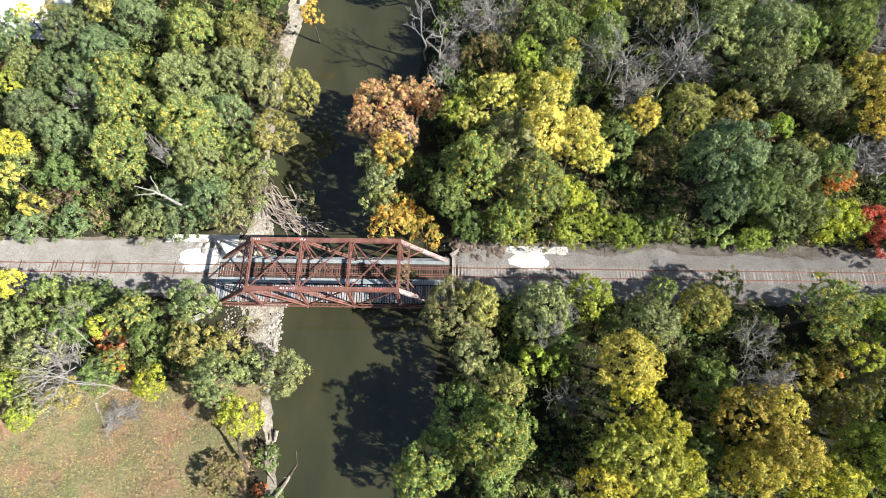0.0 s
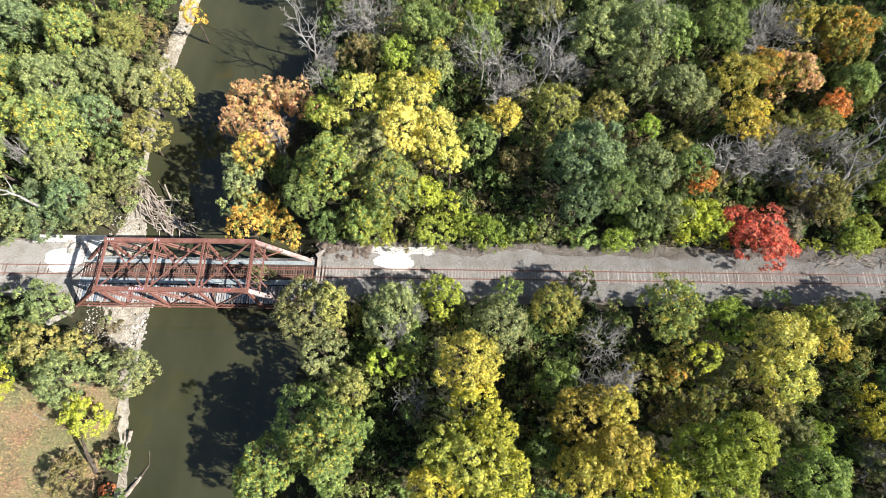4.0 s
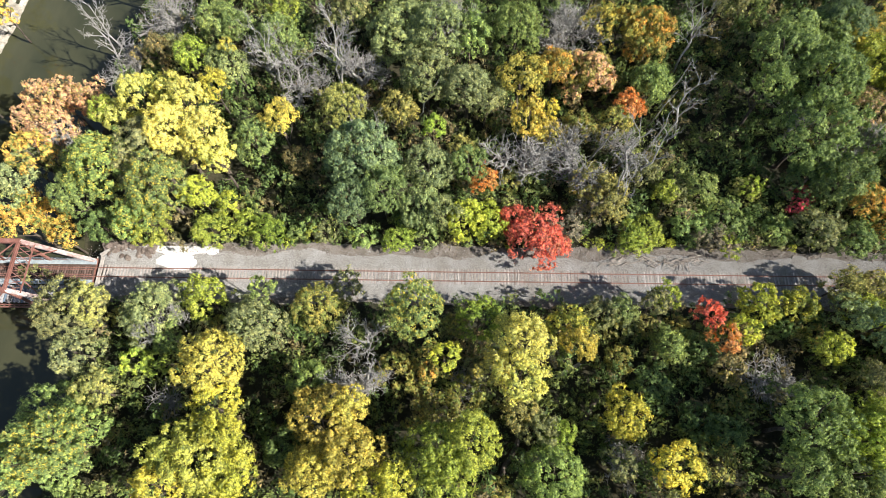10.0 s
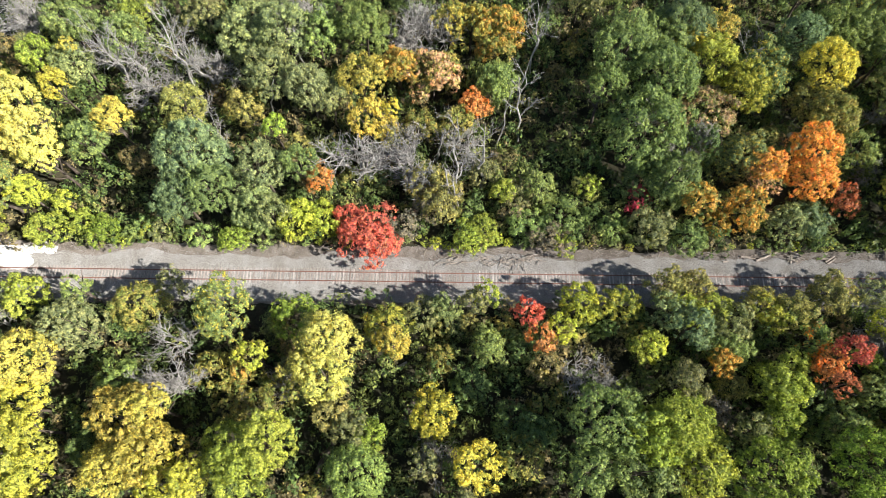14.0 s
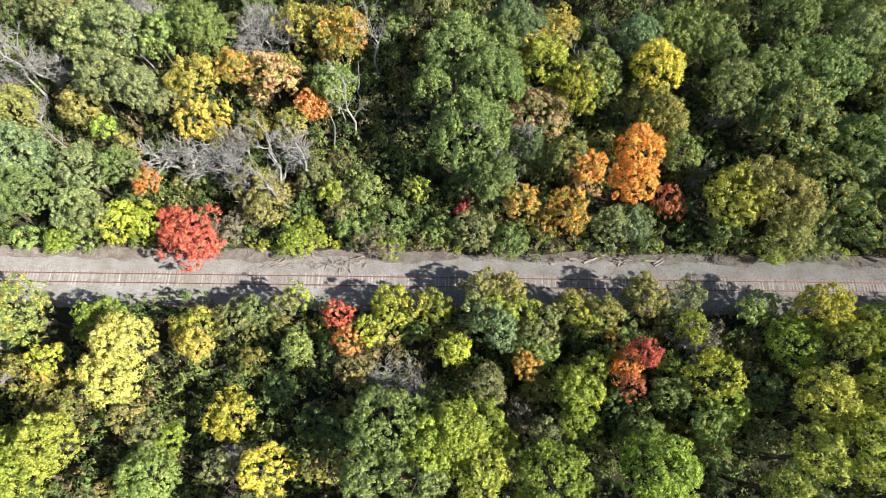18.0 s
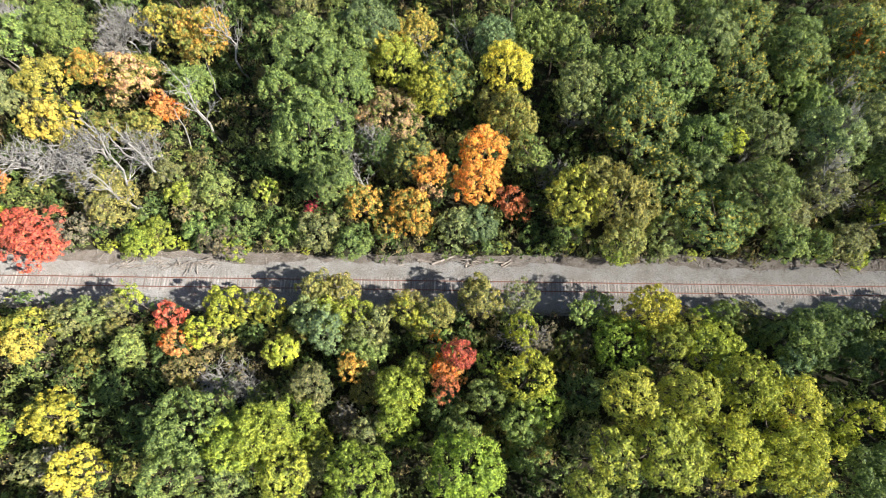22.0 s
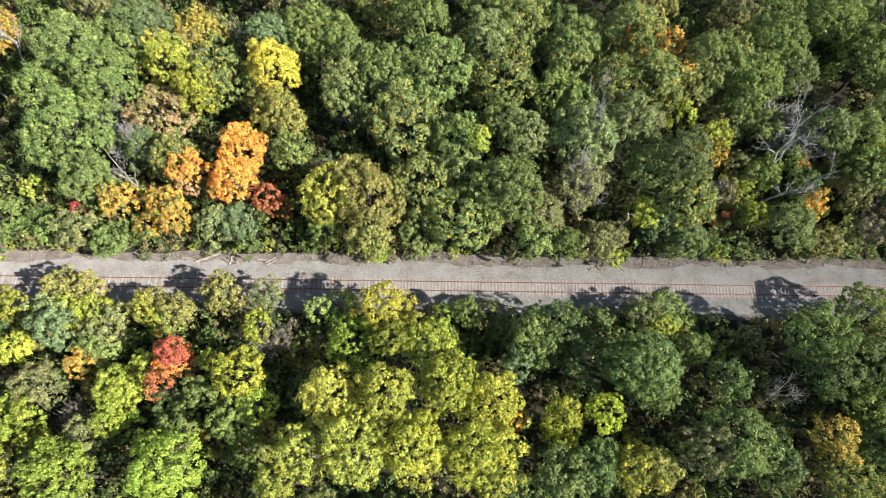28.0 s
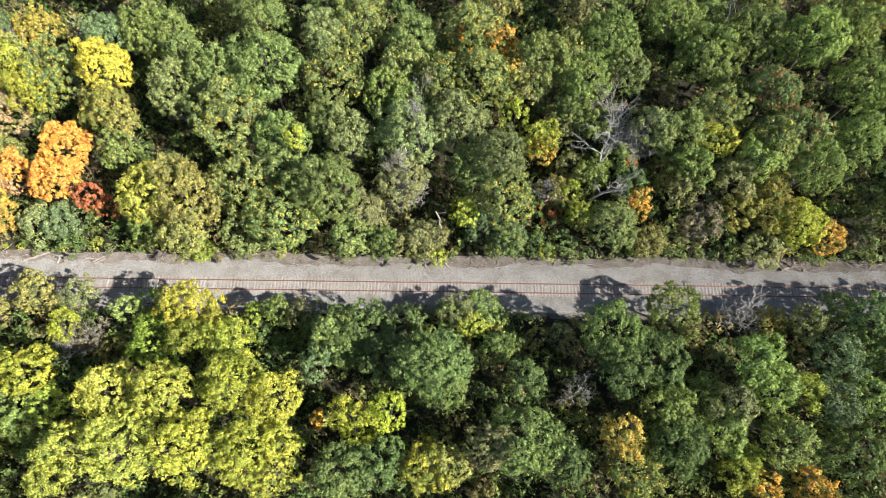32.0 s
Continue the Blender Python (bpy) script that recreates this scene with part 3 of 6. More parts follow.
CROWNS = {
    ("full", "large"): (5.2, [crown_mesh(100 + i, 5.2, 36, 430, 30, 0.1, swell=0.86) for i in range(6)]),
    ("full", "middle"): (3.2, [crown_mesh(200 + i, 3.2, 22, 165, 28, 0.097, swell=1.0) for i in range(6)]),
    ("full", "small"): (1.9, [crown_mesh(300 + i, 1.9, 12, 60, 25, 0.093, swell=1.2) for i in range(5)]),
    ("airy", "large"): (4.4, [crown_mesh(400 + i, 4.4, 30, 260, 16, 0.122, 0.25) for i in range(3)]),
    ("airy", "middle"): (3.0, [crown_mesh(500 + i, 3.0, 22, 125, 16, 0.115, 0.25) for i in range(3)]),
    ("airy", "small"): (1.9, [crown_mesh(600 + i, 1.9, 14, 56, 15, 0.106, 0.2) for i in range(3)]),
}
TRUNKS = [trunk_mesh(i) for i in range(4)]
BARE = [bare_mesh(20 + i, s) for i, s in enumerate((0.95, 1.15, 1.05, 1.3, 1.2))]
OPEN_BARE = [bare_mesh(40 + i, s, (6, 4, 4, 4, 2)) for i, s in enumerate((1.15, 1.3, 1.45))]

# colour of the leaves, their material, and what they are called
TINTS = {
    "G": ((0.232, 0.304, 0.112), LEAF, "mid-green summer leaves"),
    "EG": ((0.255, 0.328, 0.11), LEAF, "fresh mid-green leaves"),
    "DG": ((0.17, 0.236, 0.092), LEAF, "dark green leaves"),
    "BG": ((0.185, 0.25, 0.135), LEAF, "bluish-green leaves"),
    "OG": ((0.275, 0.29, 0.142), LEAF, "olive-green leaves"),
    "OE": ((0.25, 0.3, 0.13), LEAF, "olive-green leaves"),
    "YE": ((0.44, 0.46, 0.11), LEAF, "olive-yellow leaves"),
    "YV": ((0.42, 0.45, 0.088), LEAF, "vivid yellow-green leaves"),
    "GT": ((0.23, 0.31, 0.11), LEAF_GOLD, "green leaves turning yellow"),
    "FG": ((0.29, 0.365, 0.13), LEAF, "pale fresh-green leaves"),
    "GG": ((0.29, 0.34, 0.165), LEAF, "greyish-green leaves"),
    "GB": ((0.24, 0.215, 0.16), LEAF, "thin grey-brown foliage"),
    "YG": ((0.355, 0.41, 0.085), LEAF, "yellow-green leaves"),
    "YH": ((0.48, 0.46, 0.085), LEAF_GREEN, "yellow leaves over green ones"),
    "YO": ((0.35, 0.335, 0.125), LEAF, "olive-yellow leaves"),
    "LG": ((0.285, 0.375, 0.075), LEAF, "fresh lime-green leaves"),
    "YL": ((0.46, 0.5, 0.085), LEAF, "bright lemon-lime leaves"),
    "Y": ((0.56, 0.52, 0.1), LEAF, "bright yellow autumn leaves"),
    "PY": ((0.66, 0.62, 0.2), LEAF, "pale yellow autumn leaves"),
    "GY": ((0.51, 0.44, 0.115), LEAF, "golden-yellow autumn leaves"),
    "GO": ((0.82, 0.5, 0.13), LEAF_GREEN, "golden-orange leaves"),
    "OR": ((0.84, 0.41, 0.12), LEAF_AMBER, "orange autumn leaves"),
    "PO": ((0.68, 0.41, 0.26), LEAF_PEACH, "thin peach-coloured leaves"),
    "R": ((0.68, 0.165, 0.13), LEAF_RUSSET, "scarlet autumn leaves"),
    "RC": ((0.7, 0.36, 0.14), LEAF_ORANGE, "coral-red autumn leaves"),
    "RB": ((0.504, 0.196, 0.1), LEAF, "rust-red leaves"),
    "DR": ((0.472, 0.071, 0.12), LEAF, "thin dark-red leaves"),
    "DB": ((0.189, 0.125, 0.11), LEAF, "purplish-brown withered leaves"),
    "BO": ((0.378, 0.321, 0.1), LEAF_GREEN, "brownish-olive leaves"),
    "MG": ((0.6, 0.46, 0.12), LEAF_GREEN, "dull gold leaves over green ones"),
    "PG": ((0.62, 0.46, 0.28), LEAF_GREEN, "thin pinkish-olive leaves"),
    "BR": ((0.236, 0.196, 0.1), LEAF, "brown thinning leaves"),
    "GM": ((0.215, 0.285, 0.12), LEAF_GOLD, "green leaves flecked with gold"),
    "OM": ((0.236, 0.303, 0.09), LEAF_ORANGE, "green leaves turning orange"),
    "RM": ((0.18, 0.27, 0.105), LEAF_RUSSET, "green leaves turning russet"),
    "W": ((0.472, 0.499, 0.499), LEAF, "no leaves"),
}
plant_rnd = random.Random(7)


def species(tint):
    """The kind of tree that bears such leaves."""
    if tint in ("Y", "PY", "GY", "OR", "R", "RC", "RB", "GO", "PO", "YL", "LG", "YH"):
        return "maple_tree"
    return "oak_tree" if tint in ("G", "EG", "DG", "GM", "GT", "FG", "OM", "RM", "BG") else "ash_tree"


def plant(tint, x, y, r, h, form="full", fill=False):
    """One tree or shrub with a crown of radius r, h high."""
    rnd = plant_rnd
    colour, material, words = TINTS[tint]
    low = max(float(ground_height(x, y)), WATER_LEVEL)
    if form == "bare":
        made = thing("bare_tree", "leafless grey dead tree with pale branching twigs" if h > 6 else "tangle of bare grey twigs at the wood's edge", "tree" if h > 6 else "shrub", "bare trees", (x, y, low))
        ob = part("bare_crown", rnd.choice(OPEN_BARE if r > 3.6 else BARE), None, made)
        ob.scale, ob.rotation_euler = (r * 1.25, r * 1.25, h * 1.05), (rnd.gauss(0, 0.1), rnd.gauss(0, 0.1), rnd.uniform(0, 6.28))
        return made
    size = "large" if r > 4.1 and not fill else "middle" if r > 2.45 else "small"
    base, meshes = CROWNS[(form, size)]
    tall = h > 5.5
    size_word = "tall" if h > 14 else "young" if h < 9 else "medium-sized"
    label = f"{size_word} broadleaf tree with {words}" if tall else f"low shrub with {words} beside the woods"
    made = thing(species(tint) if tall else "shrub", label, "tree" if tall else "shrub", "trees of the woods" if tall else "shrubs of the woods", (x, y, low))
    turn = rnd.uniform(0, 6.28)
    trunk = part("trunk", rnd.choice(TRUNKS), None, made)
    trunk.scale, trunk.rotation_euler = (h * 0.85, h * 0.85, h), (0, 0, turn)
    tall_half = min(0.48 * h, 1.2 * r)
    crown = part("crown", rnd.choice(meshes), None, made)
    crown.location = (0, 0, h - tall_half * 1.0)
    crown.scale = (r / base * rnd.uniform(0.86, 0.97), r / base * rnd.uniform(0.84, 0.95), tall_half / base * 0.95)
    crown.rotation_euler = (rnd.gauss(0, 0.08), rnd.gauss(0, 0.08), turn)
    bright = rnd.uniform(0.82, 1.18)
    vary = [bright * rnd.uniform(0.96, 1.04) for _ in range(3)]
    crown.color = (*(c * v for c, v in zip(colour, vary)), 1)
    slot = crown.material_slots[0]
    slot.link, slot.material = "OBJECT", material
    PLACED.append((x, y, r))
    return made


def dead_tree(base, tip, reach, seed):
    """A standing dead tree: a bare trunk from base to tip that forks into rising limbs with few twigs."""
    rnd = random.Random(seed)
    base, tip = Vector(base), Vector(tip)
    base.z = float(ground_height(base.x, base.y)) - 0.1
    made = thing("dead_tree", "standing dead tree with a bare grey trunk and open rising limbs", "tree", "bare trees", base)
    axis = tip - base
    high = axis.length
    girth = 0.009 * high + 0.04
    spine = bent(Vector(), axis, 0.035, 6, rnd)
    part("trunk", limb_mesh(bmesh.new(), spine, [girth * f for f in (1.15, 1, 0.88, 0.74, 0.58, 0.38, 0.14)], 7), PALE_BARK, made)

    def twigs(bm, p, way, length, r, depth):
        q = p + way * length
        limb_mesh(bm, bent(p, q, 0.09, 3, rnd), [r, r * 0.8, r * 0.6, r * 0.35], 5 if depth == 0 else 3)
        if depth < 3:
            for _ in range((4, 3, 2)[depth]):
                off = Vector((rnd.gauss(0, 0.5), rnd.gauss(0, 0.5), rnd.gauss(0.1, 0.35)))
                twigs(bm, p.lerp(q, rnd.uniform(0.35, 1.0)), (way + off).normalized(), length * rnd.uniform(0.4, 0.7), max(r * 0.5, 0.022), depth + 1)
    for k in range(7):
        f = 0.38 + 0.085 * k
        turn = k * 2.4 + rnd.random()
        way = (axis.normalized() * rnd.uniform(0.7, 1.3) + Vector((math.cos(turn), math.sin(turn), 0)) * 0.75).normalized()
        bm = bmesh.new()
        twigs(bm, spine[int(f * 6)].lerp(spine[min(int(f * 6) + 1, 6)], f * 6 % 1), way, reach * rnd.uniform(0.75, 1.25), girth * (0.62 - 0.045 * k), 0)
        part("limb", bm, PALE_BARK, made)


PLACED = []
# woods round x = 0
plant("OG", -31.1, 38.3, 3.0, 9)
plant("BR", -34.0, 48.8, 2.1, 4, "airy")
plant("GB", -33.1, 45.5, 1.9, 3, "airy")
plant("OE", -30.6, 17.5, 2.2, 7)
plant("GG", -31.9, 12.3, 2.0, 3, "airy")
plant("OG", -32.3, 15.0, 2.7, 8)
plant("YG", -75.3, 32.0, 2.5, 9)
plant("Y", -74.7, 44.4, 1.8, 11)
plant("YO", -61.1, 44.8, 2.4, 12)
plant("GM", -54.2, 30.5, 5.2, 15)
plant("GG", -39.4, 7.7, 2.7, 6)
plant("GB", -31.8, 13.7, 2.6, 5, "airy")
plant("R", -79.7, 36.6, 0.8, 5)
plant("GO", -8.7, 16.7, 3.7, 16, "airy")
plant("GG", -10.1, 12.1, 3.1, 15, "airy")
plant("GO", -8.3, 5.3, 3.6, 14, "airy")
plant("GG", -11.0, 8.0, 2.4, 13, "airy")
plant("LG", 13.4, 36.1, 3.3, 13)
plant("BR", 6.0, 38.1, 3.7, 11, "airy")
plant("PY", 22.0, 14.8, 3.0, 16)
plant("PY", 3.4, 23.4, 2.6, 13)
plant("OG", 10.3, 16.5, 7.0, 17)
plant("DG", 3.5, 5.8, 3.3, 9)
plant("BR", 32.7, 17.9, 2.6, 9)
plant("DG", 46.9, 10.5, 4.3, 15)
plant("OG", 56.1, 8.0, 3.3, 11)
plant("G", 60.0, 15.6, 3.0, 13)
plant("YL", 63.1, 8.0, 3.7, 8)
plant("GG", 60.0, 29.8, 4.3, 15)
plant("GG", 55.0, 40.8, 5.6, 16)
plant("G", 60.5, 41.0, 3.7, 13, "airy")
plant("G", 27.5, 40.2, 4.5, 14)
plant("G", 20.0, 42.7, 3.6, 13)
plant("G", 32.9, 6.2, 2.0, 4)
plant("YG", 24.5, 7.8, 2.5, 5)
plant("OG", 37.3, 6.6, 2.2, 4)
plant("G", 43.5, 5.9, 2.3, 4)
plant("G", 53.6, 5.9, 2.2, 4)
plant("G", 34.8, 7.4, 1.8, 5)
plant("G", -52.9, -7.4, 2.6, 10)
plant("DG", -50.0, -6.8, 2.3, 8)
plant("RB", -48.2, -13.0, 2.0, 8, "airy")
plant("GG", -56.5, -15.3, 3.3, 12, "airy")
plant("DG", -49.0, -17.6, 3.3, 9)
plant("DG", -41.1, -9.3, 2.2, 8)
plant("YO", -30.4, -13.6, 2.4, 11)
plant("DG", -39.4, -11.6, 2.1, 7)
plant("GG", -28.4, -15.9, 2.6, 9, "airy")
plant("RB", -26.1, -32.6, 1.1, 2)
plant("LG", 15.9, -15.1, 2.3, 8)
plant("OG", 42.3, -3.3, 2.4, 8)
plant("BO", 54.7, -14.6, 3.0, 9, "airy")
plant("GT", 6.7, -26.4, 4.8, 16)
plant("Y", 28.5, -24.5, 2.8, 14)
plant("DG", 35.2, -26.7, 3.0, 9)
plant("GY", 44.3, -21.8, 3.1, 14)
plant("Y", 50.8, -30.4, 3.0, 13)
plant("BO", 56.2, -21.5, 3.6, 8, "airy")
plant("BO", 59.6, -19.1, 3.0, 8, "airy")
plant("DG", -22.8, -35.1, 2.6, 9)
plant("DG", -18.9, -37.0, 2.6, 9)
# woods round x = 17
plant("BR", 60.9, -11.7, 2.8, 6, "airy")
plant("OG", 62.6, -15.0, 2.9, 7)
# woods round x = 51
# woods round x = 104
plant("YG", 55.4, -26.9, 4.7, 14)
# woods round x = 76
plant("GB", 75.3, 8.4, 3.6, 6, "airy")
plant("YO", 79.7, 14.3, 3.9, 10)
plant("OG", 63.3, 29.1, 3.4, 12)
plant("Y", 73.4, 26.9, 1.9, 10)
plant("G", 60.9, 44.4, 4.0, 12)
plant("G", 118.5, 39.4, 5.5, 17)
plant("DG", 123.7, 20.7, 3.5, 12)
plant("GM", 129.6, 18.6, 4.3, 13)
plant("YO", 143.7, 29.6, 4.3, 12)
plant("G", 86.5, 11.1, 2.2, 4)
plant("YG", 88.9, 7.8, 2.5, 5)
plant("DG", 114.4, 15.2, 3.8, 9)
plant("G", 109.7, 8.1, 2.9, 5)
plant("OG", 115.2, 7.3, 3.7, 8)
plant("GO", 125.7, 8.3, 2.5, 7)
plant("YL", 91.2, 6.7, 1.3, 1.6)
plant("YL", 112.6, 5.5, 0.8, 1.4)
plant("YL", 93.0, 6.0, 0.9, 1.3)
plant("GY", 75.6, -11.8, 2.9, 11)
plant("LG", 72.7, -24.4, 2.8, 7)
plant("OG", 80.4, -28.1, 2.4, 8)
plant("BR", 97.6, -14.7, 2.9, 7, "airy")
plant("DG", 96.1, -23.5, 3.3, 7)
plant("DG", 92.4, -21.9, 2.8, 6)
plant("OG", 125.0, -23.3, 2.9, 10)
plant("YO", 124.0, -16.8, 2.6, 7)
# woods round x = 132
plant("PO", 133.0, 15.0, 2.7, 11, "airy")
plant("RB", 146.9, 11.3, 2.0, 7)
plant("GO", 130.4, 9.8, 3.2, 8)
plant("GG", 136.8, 8.4, 3.4, 8)
plant("YO", 147.2, 25.4, 3.2, 11)
plant("YE", 155.3, 11.9, 5.2, 14)
plant("EG", 154.3, 7.7, 3.2, 8)
plant("OE", 156.4, 30.5, 4.8, 16)
plant("DG", 161.0, 29.1, 4.8, 15)
plant("OE", 175.2, 16.0, 3.9, 14)
plant("GG", 179.9, 41.3, 5.0, 16)
plant("GG", 185.5, 21.8, 4.3, 15)
plant("GM", 199.7, 31.9, 4.3, 16)
plant("EG", 190.9, 30.3, 4.3, 15)
plant("RC", 136.2, -14.0, 2.7, 11)
plant("RC", 135.1, -15.3, 1.9, 11)
plant("YG", 165.9, -11.1, 2.7, 14)
plant("YH", 179.7, -28.2, 3.3, 16)
plant("YH", 168.9, -8.4, 1.8, 12)
# woods round x = 201
plant("GM", 206.0, 32.5, 5.5, 17)
plant("EG", 216.2, 35.8, 5.2, 17)
plant("EG", 227.6, 40.7, 5.3, 17)
plant("EG", 223.3, 32.7, 4.3, 16)
plant("YG", 216.3, 23.8, 3.7, 11)
plant("OE", 233.4, 23.8, 4.1, 15)
plant("YV", 243.2, 21.4, 3.1, 14)
plant("EG", 239.3, 17.7, 3.7, 13)
plant("EG", 261.7, 40.5, 5.7, 18)
plant("RM", 255.8, 23.2, 3.8, 16)
plant("EG", 249.1, 18.3, 4.1, 15)
plant("EG", 258.5, 17.9, 4.8, 14)
plant("EG", 266.0, 22.5, 4.8, 15)
plant("EG", 268.0, 31.8, 5.0, 17)
plant("EG", 269.1, 43.4, 5.0, 17)
plant("DG", 230.6, 16.5, 3.1, 9)
plant("EG", 224.5, 18.6, 3.3, 9)
plant("EG", 229.3, 21.7, 3.1, 9)
plant("EG", 225.6, 26.4, 3.4, 11)
plant("YG", 220.8, 15.0, 2.2, 7)
plant("RB", 230.5, 19.7, 1.1, 8, "airy")
plant("GO", 231.7, 12.6, 2.2, 6)
plant("YV", 256.5, 10.1, 4.7, 9)
plant("GO", 260.7, 7.8, 2.8, 7)
plant("BO", 252.5, 15.4, 3.4, 10)
plant("OE", 270.7, 15.9, 2.6, 4)
plant("GB", 266.6, 8.5, 2.9, 5, "airy")
plant("RB", 217.4, 12.6, 2.4, 5, "airy")
plant("DG", 219.9, 7.1, 2.2, 4)
plant("BG", 183.3, -13.5, 2.8, 11)
plant("EG", 208.8, -5.5, 2.0, 5)
plant("YL", 189.3, -21.5, 3.2, 9)
plant("EG", 231.0, -19.1, 3.8, 13)
plant("EG", 238.3, -21.8, 3.5, 12)
plant("FG", 245.4, -16.0, 4.3, 14)
plant("YG", 249.0, -16.7, 3.1, 13)
plant("EG", 245.9, -23.3, 4.1, 13)
plant("BG", 255.0, -12.0, 3.9, 13)
plant("BG", 253.0, -18.1, 3.5, 13)
plant("BO", 248.8, -6.0, 2.5, 7)
plant("OE", 252.9, -6.6, 3.1, 10)
plant("DG", 260.2, -6.4, 3.7, 13)
plant("DG", 260.9, -10.7, 3.4, 10)
plant("EG", 257.9, -17.3, 3.4, 12)
plant("DG", 254.9, -24.5, 4.0, 12)
plant("GO", 249.5, -28.6, 3.1, 9)
plant("GO", 243.2, -28.7, 2.1, 9)
plant("DG", 266.1, -6.3, 3.7, 14)
plant("EG", 271.9, -6.5, 3.7, 14)
plant("DG", 279.2, -6.4, 4.0, 14)
plant("EG", 257.8, -4.3, 2.5, 9)
plant("EG", 264.6, -12.7, 3.6, 13)
plant("EG", 262.6, -21.5, 3.7, 13)
plant("GO", 216.4, 22.1, 2.6, 9)
plant("BO", 236.4, 18.7, 3.3, 9)
# the west bank
plant("BG", -76.9, 42.0, 3.6, 11)
plant("OE", -72.4, 34.7, 4.3, 11)
plant("YO", -70.8, 45.3, 2.9, 10)
plant("PY", -69.3, 12.7, 2.3, 10)
plant("Y", -69.0, 17.6, 2.7, 12)
plant("OE", -68.8, 15.8, 3.1, 10)
plant("BG", -68.3, 24.5, 4.3, 13)
plant("BG", -67.2, 42.5, 4.9, 12)
plant("BG", -66.2, 5.7, 3.3, 6)
plant("BG", -65.9, 32.3, 4.6, 13)
plant("GY", -65.4, 8.6, 2.2, 8)
plant("Y", -63.5, -5.4, 2.5, 11)
plant("DB", -62.2, 11.6, 2.0, 6, "airy")
plant("OE", -62.0, -10.0, 3.1, 10)
plant("BG", -61.7, 20.3, 4.4, 13)
plant("YG", -61.4, -19.1, 2.9, 8)
plant("DG", -60.9, 13.5, 3.4, 11)
plant("OG", -60.9, -15.0, 3.1, 10)
plant("YG", -59.9, -23.2, 2.7, 6)
plant("BG", -59.6, 6.5, 3.3, 6)
plant("BG", -59.0, 36.3, 4.7, 14)
plant("BG", -58.6, 27.7, 4.1, 14)
plant("OG", -58.3, -20.6, 3.5, 8)
plant("G", -58.3, -7.9, 3.8, 11)
plant("BG", -54.9, 44.3, 4.8, 13)
plant("YO", -53.5, -19.8, 2.9, 8)
plant("G", -53.0, -11.5, 2.9, 11)
plant("GM", -50.5, 22.6, 5.0, 17)
plant("GM", -50.0, 14.7, 4.9, 17)
plant("YL", -48.5, -11.6, 1.9, 11)
plant("GG", -46.7, 6.6, 4.0, 8)
plant("OM", -46.3, -16.1, 1.9, 9)
plant("GM", -45.9, 42.8, 4.9, 12)
plant("GM", -44.7, -9.8, 3.4, 12)
plant("GG", -43.1, 29.1, 5.2, 16)
plant("BG", -43.0, 9.5, 4.1, 10)
plant("BG", -41.9, 6.6, 3.2, 7)
plant("YL", -41.8, -18.9, 2.6, 8)
plant("G", -41.8, -13.0, 2.9, 11)
plant("GM", -40.9, 20.1, 5.7, 17)
plant("GG", -38.8, 14.8, 4.4, 14)
plant("YO", -37.5, 43.2, 4.3, 11)
plant("BG", -37.0, 9.4, 3.7, 12)
plant("GG", -36.7, -7.6, 3.8, 11)
plant("GG", -36.2, 33.0, 4.6, 14)
plant("OE", -36.1, 14.1, 3.0, 8)
plant("BG", -36.0, 24.0, 4.0, 14)
plant("YO", -34.8, -14.3, 3.8, 12)
plant("OE", -34.5, 20.1, 3.4, 9)
plant("OG", -34.1, 7.7, 3.2, 10)
plant("GG", -31.6, -17.9, 4.3, 12)
plant("OG", -30.8, 31.6, 4.0, 13)
plant("BR", -30.3, -31.0, 3.0, 5, "airy")
plant("YO", -29.6, 23.3, 4.0, 11)
plant("YL", -28.8, -23.2, 3.5, 9)
plant("YO", -25.8, 31.3, 4.0, 12)
plant("GO", -25.3, 48.8, 2.2, 10)
plant("G", -25.0, -28.4, 2.0, 5)
plant("OG", -23.2, -16.9, 3.8, 11)
# the crowns that stand out along the railway, west to east
plant("GG", -13.5, 18.1, 2.2, 10, "airy")
plant("PO", -12.6, 29.6, 3.8, 12, "airy")
plant("PO", -9.0, 22.8, 4.4, 13, "airy")
plant("GO", -8.3, 10.3, 3.5, 12, "airy")
plant("PO", -5.5, 30.3, 3.6, 12, "airy")
plant("DG", -4.5, 16.1, 3.7, 10)
plant("GT", -3.8, -31.7, 3.6, 10)
plant("GO", -3.3, 4.4, 2.9, 11, "airy")
plant("GT", -1.4, -28.5, 4.7, 12)
plant("G", 0.6, 9.0, 3.6, 14)
plant("YG", 1.2, 24.6, 2.6, 13)
plant("OG", 1.5, -7.8, 5.1, 12)
plant("G", 2.5, -22.6, 5.1, 12)
plant("OG", 4.2, -14.1, 3.7, 10)
plant("GT", 4.6, 13.4, 6.2, 18)
plant("YO", 5.0, -7.1, 3.3, 11)
plant("G", 6.7, -29.5, 3.7, 11)
plant("PY", 7.9, 25.3, 3.9, 17)
plant("G", 8.6, -24.5, 3.6, 12)
plant("YO", 8.6, -19.2, 3.1, 11)
plant("OG", 8.8, 39.7, 3.4, 9)
plant("GT", 9.2, 5.7, 3.4, 12)
plant("YG", 10.6, 6.2, 4.0, 9)
plant("YG", 12.8, -14.9, 2.4, 8)
plant("YH", 12.9, 26.7, 2.9, 16)
plant("GT", 13.2, 10.1, 5.3, 17)
plant("GG", 14.3, -7.9, 5.2, 11)
plant("PY", 14.7, 18.3, 4.2, 19)
plant("PY", 15.4, 24.4, 3.8, 18)
plant("FG", 16.8, 42.6, 3.7, 14)
plant("Y", 18.1, 29.8, 2.8, 13)
